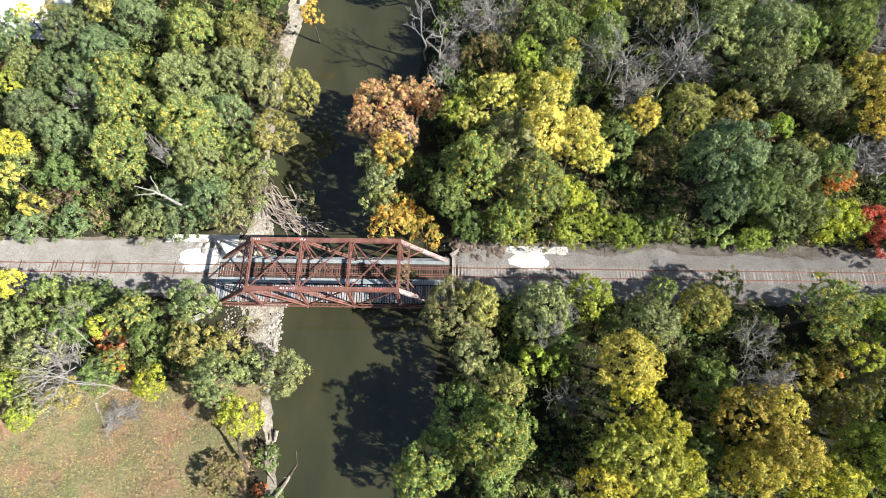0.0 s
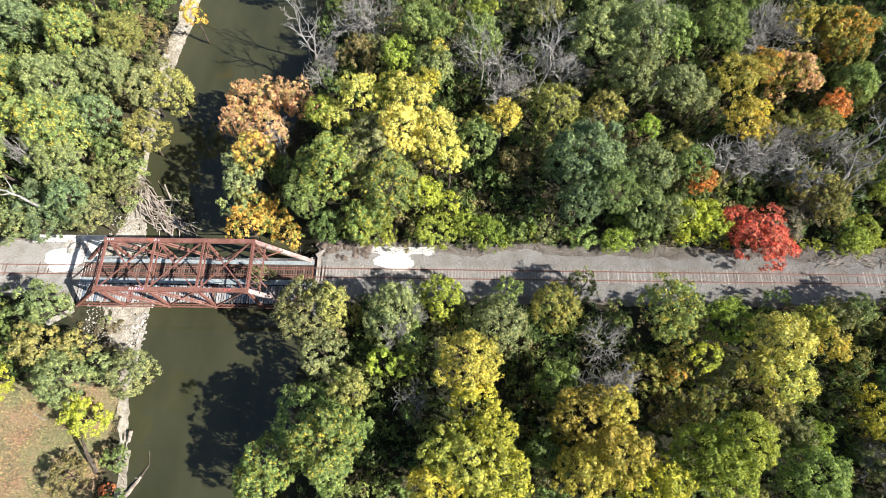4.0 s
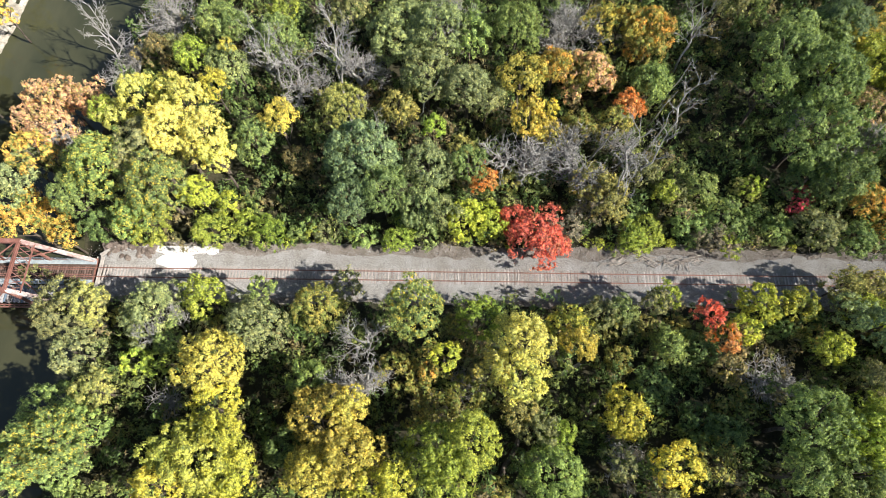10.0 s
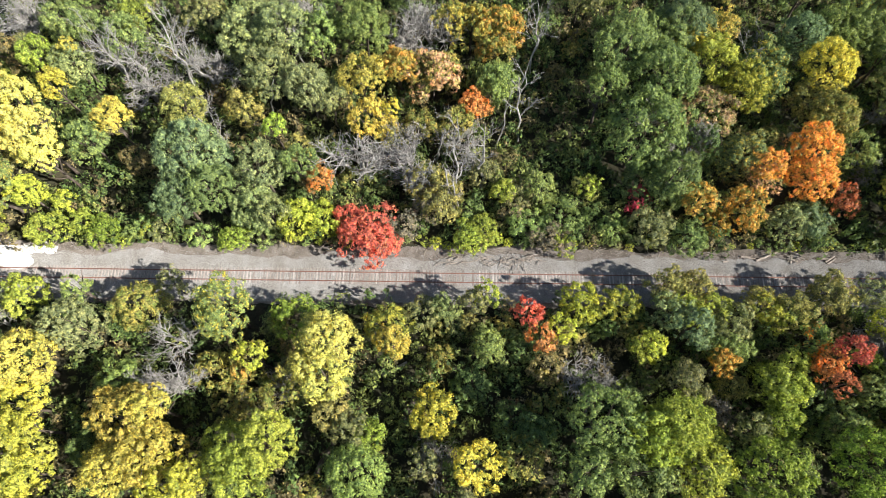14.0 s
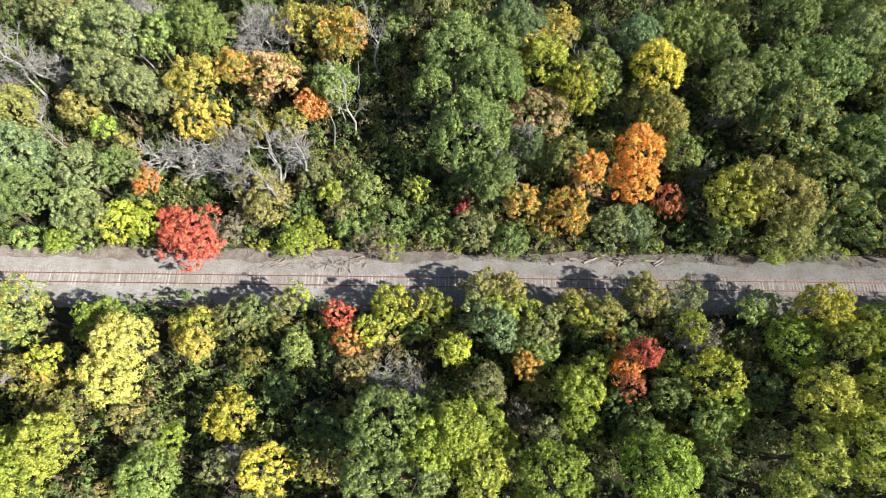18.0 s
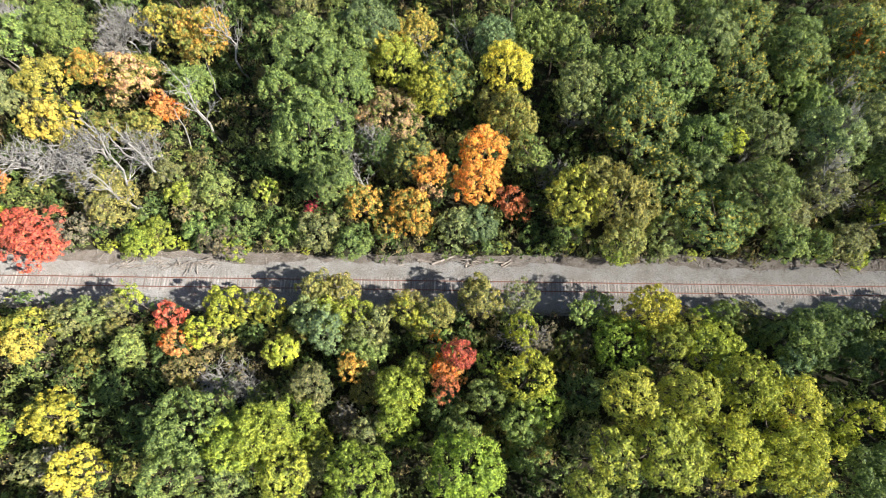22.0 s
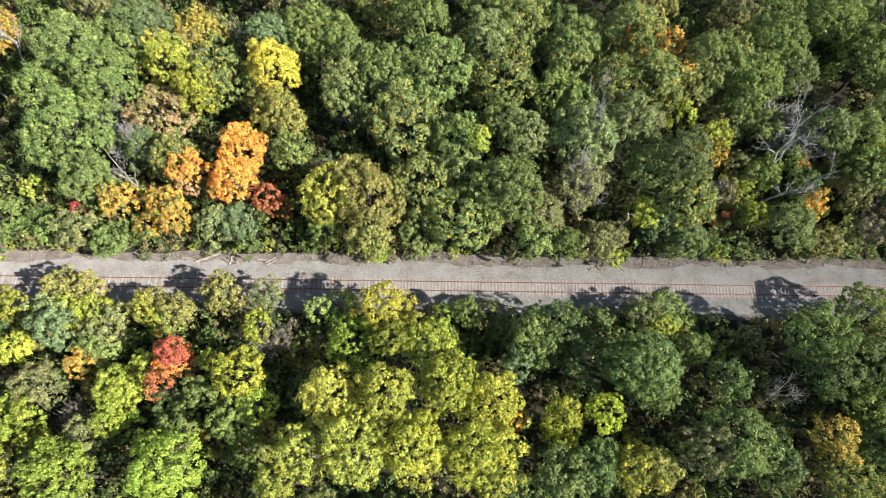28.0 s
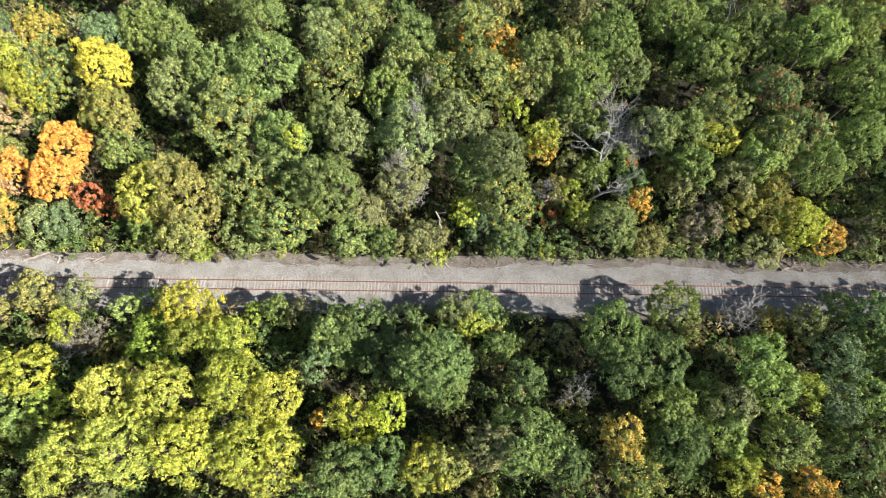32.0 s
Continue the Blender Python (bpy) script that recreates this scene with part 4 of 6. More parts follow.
plant("YL", 18.2, 10.4, 3.1, 12)
plant("GG", 19.0, 35.5, 4.3, 13)
plant("PY", 19.6, 18.2, 4.5, 18)
plant("YG", 19.8, 6.0, 3.4, 6)
plant("GY", 20.1, 35.8, 1.5, 14)
plant("Y", 20.6, -31.3, 3.6, 13)
plant("YG", 21.2, -5.6, 3.7, 10)
plant("YE", 21.9, -27.3, 3.6, 14)
plant("YL", 22.1, 10.3, 2.0, 8)
plant("GY", 24.9, -15.8, 5.1, 15)
plant("Y", 25.9, -21.5, 3.4, 12)
plant("G", 26.1, 19.1, 4.0, 14)
plant("YE", 26.2, -28.5, 5.7, 15)
plant("YG", 27.1, 46.2, 3.4, 12)
plant("LG", 28.3, 6.3, 3.3, 5)
plant("Y", 29.6, -30.2, 4.0, 14)
plant("GG", 29.7, -9.9, 4.9, 12)
plant("GY", 30.4, 22.1, 3.0, 15)
plant("EG", 30.5, -5.4, 2.1, 12)
plant("YG", 35.2, 6.2, 1.6, 4)
plant("EG", 37.5, -17.7, 3.7, 9)
plant("BO", 38.0, -7.0, 4.7, 10)
plant("OG", 39.1, 48.1, 4.1, 11)
plant("YO", 39.5, 26.6, 4.3, 13)
plant("GY", 40.2, -29.4, 4.4, 13)
plant("GY", 40.6, -23.0, 4.7, 14)
plant("BG", 42.3, 9.5, 4.3, 14)
plant("BG", 43.4, 16.4, 6.8, 17)
plant("GY", 44.3, -27.6, 5.0, 14)
plant("Y", 47.4, -31.0, 3.7, 12)
plant("YO", 48.5, 28.5, 3.9, 10)
plant("GG", 49.0, 43.2, 7.2, 14)
plant("LG", 49.3, 5.9, 3.1, 4)
plant("GT", 52.6, -8.2, 4.7, 17)
plant("BO", 52.8, -20.1, 3.5, 7, "airy")
plant("GG", 52.9, 9.6, 4.3, 11)
plant("GG", 53.2, 32.7, 5.5, 15)
plant("GG", 53.6, 15.3, 4.6, 14)
plant("LG", 54.5, 23.6, 2.3, 10)
plant("YL", 57.0, -14.7, 2.3, 13)
plant("YG", 57.3, -29.5, 3.9, 15)
plant("YO", 59.0, 19.8, 2.4, 10)
plant("YL", 59.7, 7.8, 3.6, 9)
plant("YG", 60.2, -25.8, 4.5, 16)
plant("LG", 61.8, -9.1, 3.6, 12)
plant("RC", 62.7, 14.8, 2.5, 9)
plant("PY", 63.6, -16.2, 2.7, 13)
plant("PY", 66.8, -17.3, 4.0, 15)
plant("YO", 67.1, -21.3, 2.8, 9)
plant("PY", 67.3, -12.5, 4.7, 16)
plant("EG", 68.3, 42.7, 5.1, 15)
plant("GY", 68.9, 31.6, 4.1, 15)
plant("GY", 69.7, 24.2, 3.5, 13)
plant("OG", 69.9, -23.5, 3.1, 8)
plant("EG", 71.4, -29.2, 4.7, 10)
plant("R", 72.7, 4.6, 3.5, 7)
plant("YH", 74.6, -9.2, 3.6, 10)
plant("GO", 74.8, 34.7, 3.2, 13)
plant("GB", 80.3, 10.9, 2.9, 8, "airy")
plant("PO", 80.4, 34.7, 4.9, 12, "airy")
plant("Y", 81.8, -21.5, 4.0, 10)
plant("BO", 82.0, 36.5, 4.0, 10)
plant("YO", 82.6, 12.8, 3.5, 9)
plant("OE", 82.7, -6.5, 2.5, 8)
plant("BO", 84.3, 25.9, 3.4, 9)
plant("RC", 87.0, 29.3, 2.7, 9)
plant("DG", 87.1, -16.9, 3.3, 5)
plant("YG", 87.2, 5.7, 2.4, 4)
plant("Y", 87.4, -28.3, 3.5, 11)
plant("RC", 88.3, 29.3, 2.5, 8)
plant("YG", 89.2, -4.7, 2.3, 9)
plant("FG", 89.3, -11.8, 2.3, 8)
plant("G", 90.6, 33.2, 3.7, 11)
plant("MG", 91.3, 44.5, 4.9, 12)
plant("GO", 91.9, 43.9, 4.8, 13)
plant("FG", 92.1, 34.0, 3.4, 10)
plant("YG", 92.9, 13.9, 1.7, 6)
plant("BO", 94.2, -26.9, 3.5, 6, "airy")
plant("OG", 94.5, 13.9, 3.2, 6)
plant("DG", 94.8, -11.9, 3.0, 6)
plant("R", 94.9, -7.1, 2.4, 9)
plant("G", 96.0, 8.5, 3.5, 5)
plant("RC", 96.7, -10.9, 2.3, 9)
plant("BO", 96.9, -17.6, 3.4, 5, "airy")
plant("YL", 100.1, -9.4, 2.3, 9)
plant("GB", 100.4, 6.0, 3.1, 4, "airy")
plant("G", 101.3, -28.9, 3.6, 17)
plant("G", 101.5, 9.9, 3.8, 6)
plant("YL", 102.9, -5.4, 3.4, 9)
plant("G", 103.5, -22.9, 5.0, 19)
plant("YO", 105.8, 15.1, 2.4, 6)
plant("YH", 106.7, -5.6, 2.2, 8)
plant("G", 107.4, -29.1, 4.0, 17)
plant("G", 108.2, 28.7, 3.6, 17)
plant("YG", 109.0, -24.9, 4.1, 18)
plant("YH", 109.4, -5.6, 2.9, 8)
plant("YG", 111.8, -12.0, 2.4, 9)
plant("G", 111.8, 36.0, 5.8, 19)
plant("YG", 112.3, -23.8, 4.4, 18)
plant("YL", 112.5, -12.0, 2.2, 9)
plant("G", 113.8, 21.3, 7.1, 19)
plant("DR", 113.8, 13.1, 2.6, 6, "airy")
plant("YG", 115.1, -28.3, 4.1, 16)
plant("YG", 115.6, -21.5, 3.7, 12)
plant("GG", 115.9, -6.9, 3.3, 10)
plant("YO", 116.0, -2.4, 2.9, 9)
plant("DG", 116.0, 16.7, 3.6, 12)
plant("OG", 116.5, -16.9, 3.1, 11)
plant("G", 117.7, 30.7, 6.0, 19)
plant("G", 117.9, 13.4, 4.0, 15)
plant("G", 117.9, 13.5, 4.1, 10)
plant("BG", 118.2, -9.4, 3.4, 12)
plant("YO", 118.4, -3.6, 3.6, 8)
plant("G", 120.6, 5.8, 3.6, 7)
plant("GO", 122.1, -14.4, 1.9, 9)
plant("BG", 122.2, 41.2, 5.2, 18)
plant("GO", 122.9, -13.9, 1.9, 9)
plant("OG", 123.4, -9.5, 3.5, 9)
plant("OG", 124.4, -8.3, 3.5, 10)
plant("LG", 124.7, -28.8, 4.8, 16)
plant("GO", 122.4, 10.8, 3.2, 11)
plant("YG", 126.6, 36.2, 5.4, 15)
plant("YG", 128.5, -21.7, 2.7, 11)
plant("YG", 128.6, -17.4, 3.7, 12)
plant("YG", 129.5, -18.3, 3.4, 12)
plant("YH", 129.6, -6.2, 2.5, 9)
plant("MG", 129.6, 43.8, 4.2, 13)
plant("PG", 125.5, 26.8, 5.6, 13)
plant("GY", 124.0, 38.8, 3.2, 14)
plant("YV", 132.2, 30.9, 4.5, 14)
plant("GO", 129.7, 10.8, 3.3, 11)
plant("YO", 133.6, -6.3, 3.5, 9)
plant("GM", 134.8, 33.7, 5.9, 15)
plant("OM", 134.9, -11.2, 2.4, 11)
plant("DG", 134.9, -19.3, 2.9, 8)
plant("OR", 132.5, 16.1, 3.0, 13)
plant("RB", 135.6, -17.6, 1.8, 13)
plant("R", 137.2, -13.3, 2.5, 15)
plant("LG", 138.2, -27.6, 5.5, 16)
plant("YO", 140.2, -3.6, 3.4, 9)
plant("BG", 140.4, 9.3, 3.8, 8)
plant("EG", 141.1, -18.1, 3.1, 12)
plant("OR", 140.0, 14.3, 4.2, 13)
plant("BO", 142.6, -23.6, 3.1, 7)
plant("OR", 140.8, 19.4, 4.5, 14)
plant("BG", 143.1, 40.6, 4.4, 15)
plant("EG", 145.8, -21.5, 3.4, 13)
plant("RB", 145.0, 12.3, 2.3, 10)
plant("YL", 146.3, -8.4, 2.6, 10)
plant("YL", 146.3, -16.1, 3.7, 16)
plant("BO", 145.4, 26.8, 3.9, 13)
plant("Y", 144.6, 33.4, 4.8, 17)
plant("GB", 148.7, -9.3, 3.2, 8, "airy")
plant("EG", 149.7, 42.4, 5.0, 16)
plant("EG", 148.3, 20.1, 3.4, 12)
plant("YE", 152.9, -29.3, 3.0, 16)
plant("BO", 152.9, -11.2, 2.8, 7)
plant("EG", 153.6, 41.1, 5.0, 16)
plant("GB", 154.7, -9.9, 3.0, 6, "airy")
plant("FG", 154.9, -5.9, 2.3, 9)
plant("YE", 155.9, -25.8, 3.7, 19)
plant("G", 156.7, 37.3, 3.8, 15)
plant("YE", 158.6, -19.0, 4.4, 19)
plant("YO", 158.7, 14.4, 4.0, 14)
plant("LG", 160.3, -10.6, 4.2, 12)
plant("YO", 161.4, 10.6, 5.7, 16)
plant("YO", 161.7, 5.2, 3.8, 12)
plant("YE", 162.3, -25.4, 5.2, 21)
plant("G", 162.9, 32.7, 4.2, 17)
plant("Y", 164.2, -6.2, 4.5, 13)
plant("YE", 165.9, -18.7, 4.4, 20)
plant("GM", 166.6, 24.6, 7.1, 17)
plant("G", 168.6, 44.9, 5.6, 17)
plant("OE", 169.0, 7.5, 3.5, 9)
plant("GM", 169.4, 13.8, 5.1, 15)
plant("YV", 169.6, -25.3, 4.8, 20)
plant("G", 171.3, 33.4, 6.5, 19)
plant("YV", 171.4, -11.6, 4.0, 15)
plant("YV", 173.9, -17.3, 4.8, 19)
plant("G", 175.1, 20.9, 5.2, 16)
plant("GM", 175.9, 8.9, 5.9, 14)
plant("YV", 176.8, -25.2, 4.7, 19)
plant("YL", 177.9, 18.7, 2.0, 16.5)
plant("YV", 179.5, -19.3, 4.2, 18)
plant("YV", 180.6, -24.5, 2.8, 17)
plant("GM", 182.1, 32.2, 5.7, 17)
plant("OE", 182.2, 25.2, 4.6, 14)
plant("G", 182.5, 12.3, 6.4, 17)
plant("GM", 185.3, 44.0, 5.5, 16)
plant("G", 185.6, -9.9, 4.8, 13)
plant("G", 186.5, 5.5, 3.6, 11)
plant("OG", 187.9, 10.4, 4.4, 11)
plant("G", 188.1, -27.9, 3.8, 15)
plant("DG", 188.6, -9.2, 5.1, 14)
plant("YL", 188.6, -20.8, 2.4, 15)
plant("G", 191.4, 5.2, 2.8, 9)
plant("DG", 192.1, -26.7, 4.1, 13)
plant("DG", 192.6, -12.9, 3.6, 13)
plant("GM", 193.6, 35.2, 4.7, 15)
plant("YL", 193.9, -20.4, 2.6, 15)
plant("OG", 193.9, 15.1, 4.8, 13)
plant("G", 194.4, 40.7, 5.9, 15)
plant("G", 194.7, 28.0, 4.6, 14)
plant("DG", 194.8, -7.2, 3.4, 7)
plant("GG", 194.9, 21.4, 6.1, 17)
plant("OG", 196.0, 5.5, 3.5, 9)
plant("DG", 198.0, -14.4, 4.6, 18)
plant("OG", 198.6, 7.2, 3.0, 8)
plant("YH", 198.6, -27.0, 3.9, 11)
plant("DG", 200.2, -14.3, 5.6, 17)
plant("EG", 201.0, -17.4, 3.3, 15)
plant("GG", 202.3, 24.4, 6.4, 16)
plant("YL", 203.2, 11.2, 2.1, 8)
plant("YG", 204.2, 9.8, 2.3, 10)
plant("GM", 204.6, 42.8, 6.5, 16)
plant("OM", 205.0, 38.8, 4.1, 16)
plant("G", 205.1, 17.4, 4.4, 14)
plant("G", 206.0, -4.3, 3.3, 6)
plant("OG", 207.0, -24.3, 3.3, 14)
plant("G", 208.4, -10.5, 2.8, 9)
plant("OE", 208.9, 16.7, 4.4, 18)
plant("GO", 209.0, 39.8, 3.8, 15)
plant("GM", 209.9, 11.7, 4.5, 14)
plant("G", 210.1, 6.0, 3.4, 8)
plant("BG", 210.7, 6.9, 3.4, 8)
plant("GM", 211.0, 33.9, 5.1, 14)
plant("G", 211.2, -23.4, 5.7, 15)
plant("DG", 212.0, -15.6, 3.2, 12)
plant("OG", 214.2, 34.5, 5.3, 14)
plant("DG", 216.3, -26.1, 3.9, 12)
plant("OG", 220.3, 27.7, 3.8, 9)
plant("G", 221.2, 29.9, 4.0, 12)
plant("GM", 221.5, 37.8, 5.0, 15)
plant("YG", 222.0, 10.8, 2.7, 8)
plant("G", 223.7, -9.3, 4.8, 16)
plant("MG", 224.3, -22.9, 3.4, 13)
plant("DG", 225.0, -14.7, 3.8, 15)
plant("GT", 226.1, -27.3, 3.7, 11)
plant("OE", 226.8, 8.7, 4.6, 10)
plant("DG", 229.6, -12.9, 4.6, 15)
plant("OE", 230.4, 35.8, 4.4, 14)
plant("DG", 232.1, -23.1, 4.7, 13)
plant("YO", 232.5, 6.5, 3.2, 7)
plant("EG", 234.2, -5.0, 4.2, 10.5)
plant("OG", 238.3, 15.8, 4.0, 11)
plant("G", 238.4, 23.2, 5.1, 14)
plant("OG", 239.5, -18.7, 3.6, 13)
plant("YG", 239.6, -27.1, 3.0, 10)
plant("EG", 239.8, 46.5, 4.9, 15)
plant("GB", 241.1, 10.8, 3.8, 8, "airy")
plant("EG", 241.4, -13.4, 3.9, 17)
plant("GM", 244.8, 27.1, 4.8, 15)
plant("EG", 244.9, 39.1, 6.4, 15)
plant("OG", 245.9, 16.3, 3.9, 12)
plant("BO", 247.3, 12.4, 3.6, 8)
plant("OG", 250.8, 6.3, 3.6, 5)
plant("GM", 251.6, 21.5, 4.4, 16)
plant("RM", 252.6, 29.4, 4.5, 17)
plant("BO", 253.1, 11.8, 4.3, 9)
plant("EG", 253.9, 44.1, 5.7, 16)
# lesser crowns and bushes between them
plant("OG", -6.3, -1.9, 1.9, 9)
plant("EG", 17.1, -12.1, 2.6, 9)
plant("BO", 49.8, -15.8, 3.4, 8, "airy")
plant("GO", 54.3, -16.2, 1.6, 8)
plant("GY", 73.4, 23.3, 2.0, 10)
plant("YO", 73.5, 22.5, 3.0, 9)
plant("GY", 74.2, 34.8, 2.7, 12)
plant("BO", 78.1, 25.4, 3.4, 9)
plant("YO", 78.9, 35.8, 3.5, 10)
plant("OG", 79.7, -7.1, 2.9, 8)
plant("YO", 82.1, 10.7, 3.6, 10)
plant("BO", 82.4, -13.4, 2.5, 5)
plant("LG", 86.3, 6.2, 2.7, 5)
plant("MG", 87.0, 45.0, 5.1, 12, "airy")
plant("OG", 87.4, -5.7, 2.3, 9)
plant("FG", 89.1, -11.7, 2.8, 8)
plant("OG", 89.1, 17.3, 3.0, 7)
plant("EG", 91.2, 33.1, 3.3, 11)
plant("YG", 91.9, 13.5, 2.2, 7)
plant("FG", 97.9, 14.1, 2.9, 8)
plant("GB", 98.5, 6.9, 3.1, 5, "airy")
plant("YG", 101.7, 5.2, 2.2, 4)
plant("YG", 106.1, 14.6, 2.0, 7)
plant("YG", 112.3, -22.7, 3.1, 9)
plant("OG", 116.5, -17.1, 3.2, 8, "airy")
plant("OG", 117.2, -27.1, 3.2, 10)
plant("YG", 118.3, -24.6, 2.6, 10)
plant("YG", 118.7, -6.6, 3.0, 9)
plant("YO", 119.9, -3.1, 3.0, 9)
plant("GO", 121.7, -13.5, 1.7, 9)
plant("YG", 121.8, -6.6, 3.2, 9)
plant("GB", 122.3, -20.9, 3.4, 6, "airy")
plant("FG", 122.7, -11.6, 2.8, 9)
plant("FG", 124.7, -12.2, 2.6, 9)
plant("YO", 129.5, -5.0, 2.9, 8)
plant("LG", 130.2, -22.4, 2.3, 8)
plant("YG", 131.6, -14.5, 2.5, 10)
plant("YL", 131.6, -7.6, 2.0, 8)
plant("FG", 132.9, -6.4, 2.2, 8)
plant("OG", 137.3, -23.1, 2.8, 9)
plant("EG", 137.4, -22.5, 3.6, 10)
plant("OG", 139.9, -3.1, 2.9, 8)
plant("LG", 140.9, -13.7, 1.7, 11)
plant("OG", 146.6, -3.2, 2.7, 8)
plant("EG", 146.7, -25.2, 2.9, 8)
plant("BO", 148.1, -23.5, 3.2, 6)
plant("YG", 148.4, -19.9, 2.8, 13)
plant("DG", 154.6, -16.7, 3.7, 8)
plant("OG", 154.9, -23.2, 3.1, 8, "airy")
plant("EG", 157.3, -4.7, 2.7, 8)
plant("LG", 162.2, 5.1, 2.5, 4)
plant("LG", 172.9, -6.1, 1.8, 7)
plant("EG", 176.3, -5.7, 2.5, 8)
plant("OG", 179.6, -5.8, 2.4, 7)
plant("YG", 179.7, -24.4, 2.3, 8)
plant("G", 181.4, -7.9, 2.5, 7)
plant("OG", 182.4, 15.8, 3.6, 11)
plant("GO", 183.8, -20.8, 1.7, 6)
plant("GB", 185.1, 14.8, 2.7, 10, "airy")
plant("YG", 199.6, 4.3, 1.8, 4)
plant("YO", 201.5, -26.6, 3.3, 10)
plant("G", 201.5, -5.5, 2.4, 7)
plant("OG", 202.4, -5.3, 2.7, 8)
plant("YG", 204.1, -7.1, 2.1, 8)
plant("YG", 205.5, -7.3, 2.0, 7)
plant("BG", 206.5, 8.9, 3.2, 9)
plant("GO", 211.5, 33.3, 2.0, 14)
plant("YG", 212.1, 27.7, 2.4, 10)
plant("YG", 217.0, 5.7, 1.6, 3)
plant("YO", 218.4, 15.9, 3.0, 7)
plant("OG", 221.5, 19.8, 3.2, 8)
plant("GO", 231.4, 13.5, 2.0, 8)
plant("EG", 236.7, -16.9, 3.1, 10)
plant("LG", 241.2, -25.3, 2.7, 9)
plant("OG", 241.3, -11.5, 2.5, 6)
plant("PO", -13.9, 25.8, 3.2, 11, "airy")
plant("PO", -9.6, 29.9, 3.4, 12, "airy")
plant("OG", -10.0, 18.6, 3.7, 11, "airy")
plant("PO", -3.1, 29.2, 3.2, 11, "airy")
plant("GO", -6.0, 7.2, 3.1, 11, "airy")
plant("GG", -11.7, 13.3, 2.7, 10, "airy")
plant("BO", 91.5, 41.1, 3.4, 11, "airy")
plant("MG", 83.3, 45.7, 3.4, 12, "airy")
plant("W", -11.1, 18.9, 2.9, 11, "bare")
plant("W", -11.9, 11.2, 2.5, 10, "bare")
plant("W", -6.7, 21.2, 2.4, 12, "bare")
plant("BR", -37.1, 48.8, 3.3, 2, "airy")
plant("GB", -39.0, 51.9, 2.9, 2, "airy")
plant("BR", -38.5, 44.3, 2.6, 2.2, "airy")
plant("BO", -41.3, 47.7, 2.8, 2.5, "airy")
plant("GB", -38.7, 19.1, 2.6, 2, "airy")
plant("OG", -38.5, 15.8, 2.1, 1.6, "airy")
# leafless trees and dead brush
plant("W", 0.3, 37.6, 4.0, 8, "bare")
plant("W", 6.6, 46.7, 5.0, 10, "bare")
plant("W", 24.8, 37.8, 3.4, 14, "bare")
plant("W", 30.2, 33.6, 4.7, 12, "bare")
plant("W", 41.2, 34.9, 4.3, 12, "bare")
plant("W", 68.5, 17.1, 6.4, 12, "bare")
plant("W", 78.2, 17.1, 5.3, 11, "bare")
plant("W", 45.4, -11.7, 3.6, 11, "bare")
plant("W", 44.7, -18.4, 3.8, 11, "bare")
plant("W", 16.8, -20.7, 3.2, 6, "bare")
plant("W", 81.5, -27.6, 3.1, 5, "bare")
plant("W", 60.1, -17.3, 2.9, 6, "bare")
plant("W", 58.1, 45.4, 4.0, 13, "bare")
plant("W", 80.0, 46.3, 4.3, 12, "bare")
plant("W", 106.5, -15.2, 3.3, 5, "bare")
plant("W", 86.9, 21.4, 3.3, 9, "bare")
plant("W", 76.3, 43.9, 4.3, 10, "bare")
plant("W", 105.4, -16.5, 2.5, 5, "bare")
plant("W", 153.4, 18.9, 2.8, 6, "bare")
plant("W", 148.7, -10.1, 3.1, 8, "bare")
plant("W", 103.3, -16.1, 3.6, 5, "bare")
plant("W", 156.0, 29.3, 2.6, 8, "bare")
plant("W", 116.3, 27.2, 2.9, 9, "bare")
plant("W", 228.5, 23.9, 5.2, 13, "bare")
plant("W", 194.9, 13.9, 3.0, 11, "bare")
plant("W", 185.0, 21.5, 3.1, 11, "bare")
plant("W", 220.0, -16.8, 2.4, 13, "bare")
plant("W", 244.1, -4.4, 3.6, 7, "bare")
plant("W", 146.3, -9.7, 3.3, 8, "bare")
plant("W", 241.8, 11.1, 3.4, 6, "bare")
plant("W", 196.8, 29.7, 2.4, 16, "bare")
plant("W", 121.5, 43.1, 3.5, 12, "bare")
plant("W", -53.6, -16.4, 5.1, 11, "bare")
plant("W", -52.0, -10.5, 2.9, 12, "bare")
plant("W", -54.1, -17.2, 3.6, 8, "bare")
plant("W", -48.0, -22.9, 1.9, 2, "bare")
plant("R", 70.8, 5.2, 5.2, 8, "airy")
plant("R", 67.6, 8.1, 2.7, 7)
plant("W", 13.3, -11.7, 2.3, 11.5, "bare")
plant("W", 16.5, -9.2, 1.9, 11.5, "bare")
plant("W", 124.4, 20.6, 2.7, 13, "bare")
plant("W", 119.8, 20.0, 1.9, 12, "bare")
plant("W", 193.0, 15.3, 2.6, 15, "bare")
plant("W", 196.7, 20.5, 2.1, 18, "bare")
plant("W", -42.2, 16.3, 1.8, 17, "bare")
plant("W", -59.2, 28.1, 2.0, 14, "bare")
plant("W", 39.4, 27.5, 2.0, 11, "bare")
plant("W", 76.9, 21.8, 2.3, 11, "bare")
plant("W", 82.9, 23.4, 2.3, 10, "bare")
plant("W", 121.0, -21.2, 2.1, 8, "bare")
plant("W", 216.6, 15.4, 2.4, 8, "bare")
# standing dead trees
dead_tree((84.8, 12.0, 0), (84.3, 18.2, 18), 2.7, 1)
dead_tree((88.6, 16.5, 0), (88.4, 16.6, 18), 2.1, 2)
dead_tree((95.5, 26.2, 0), (94.4, 26.7, 17.5), 2.5, 3)
dead_tree((98.2, 40.4, 0), (97.8, 40.4, 16.5), 3.4, 4)
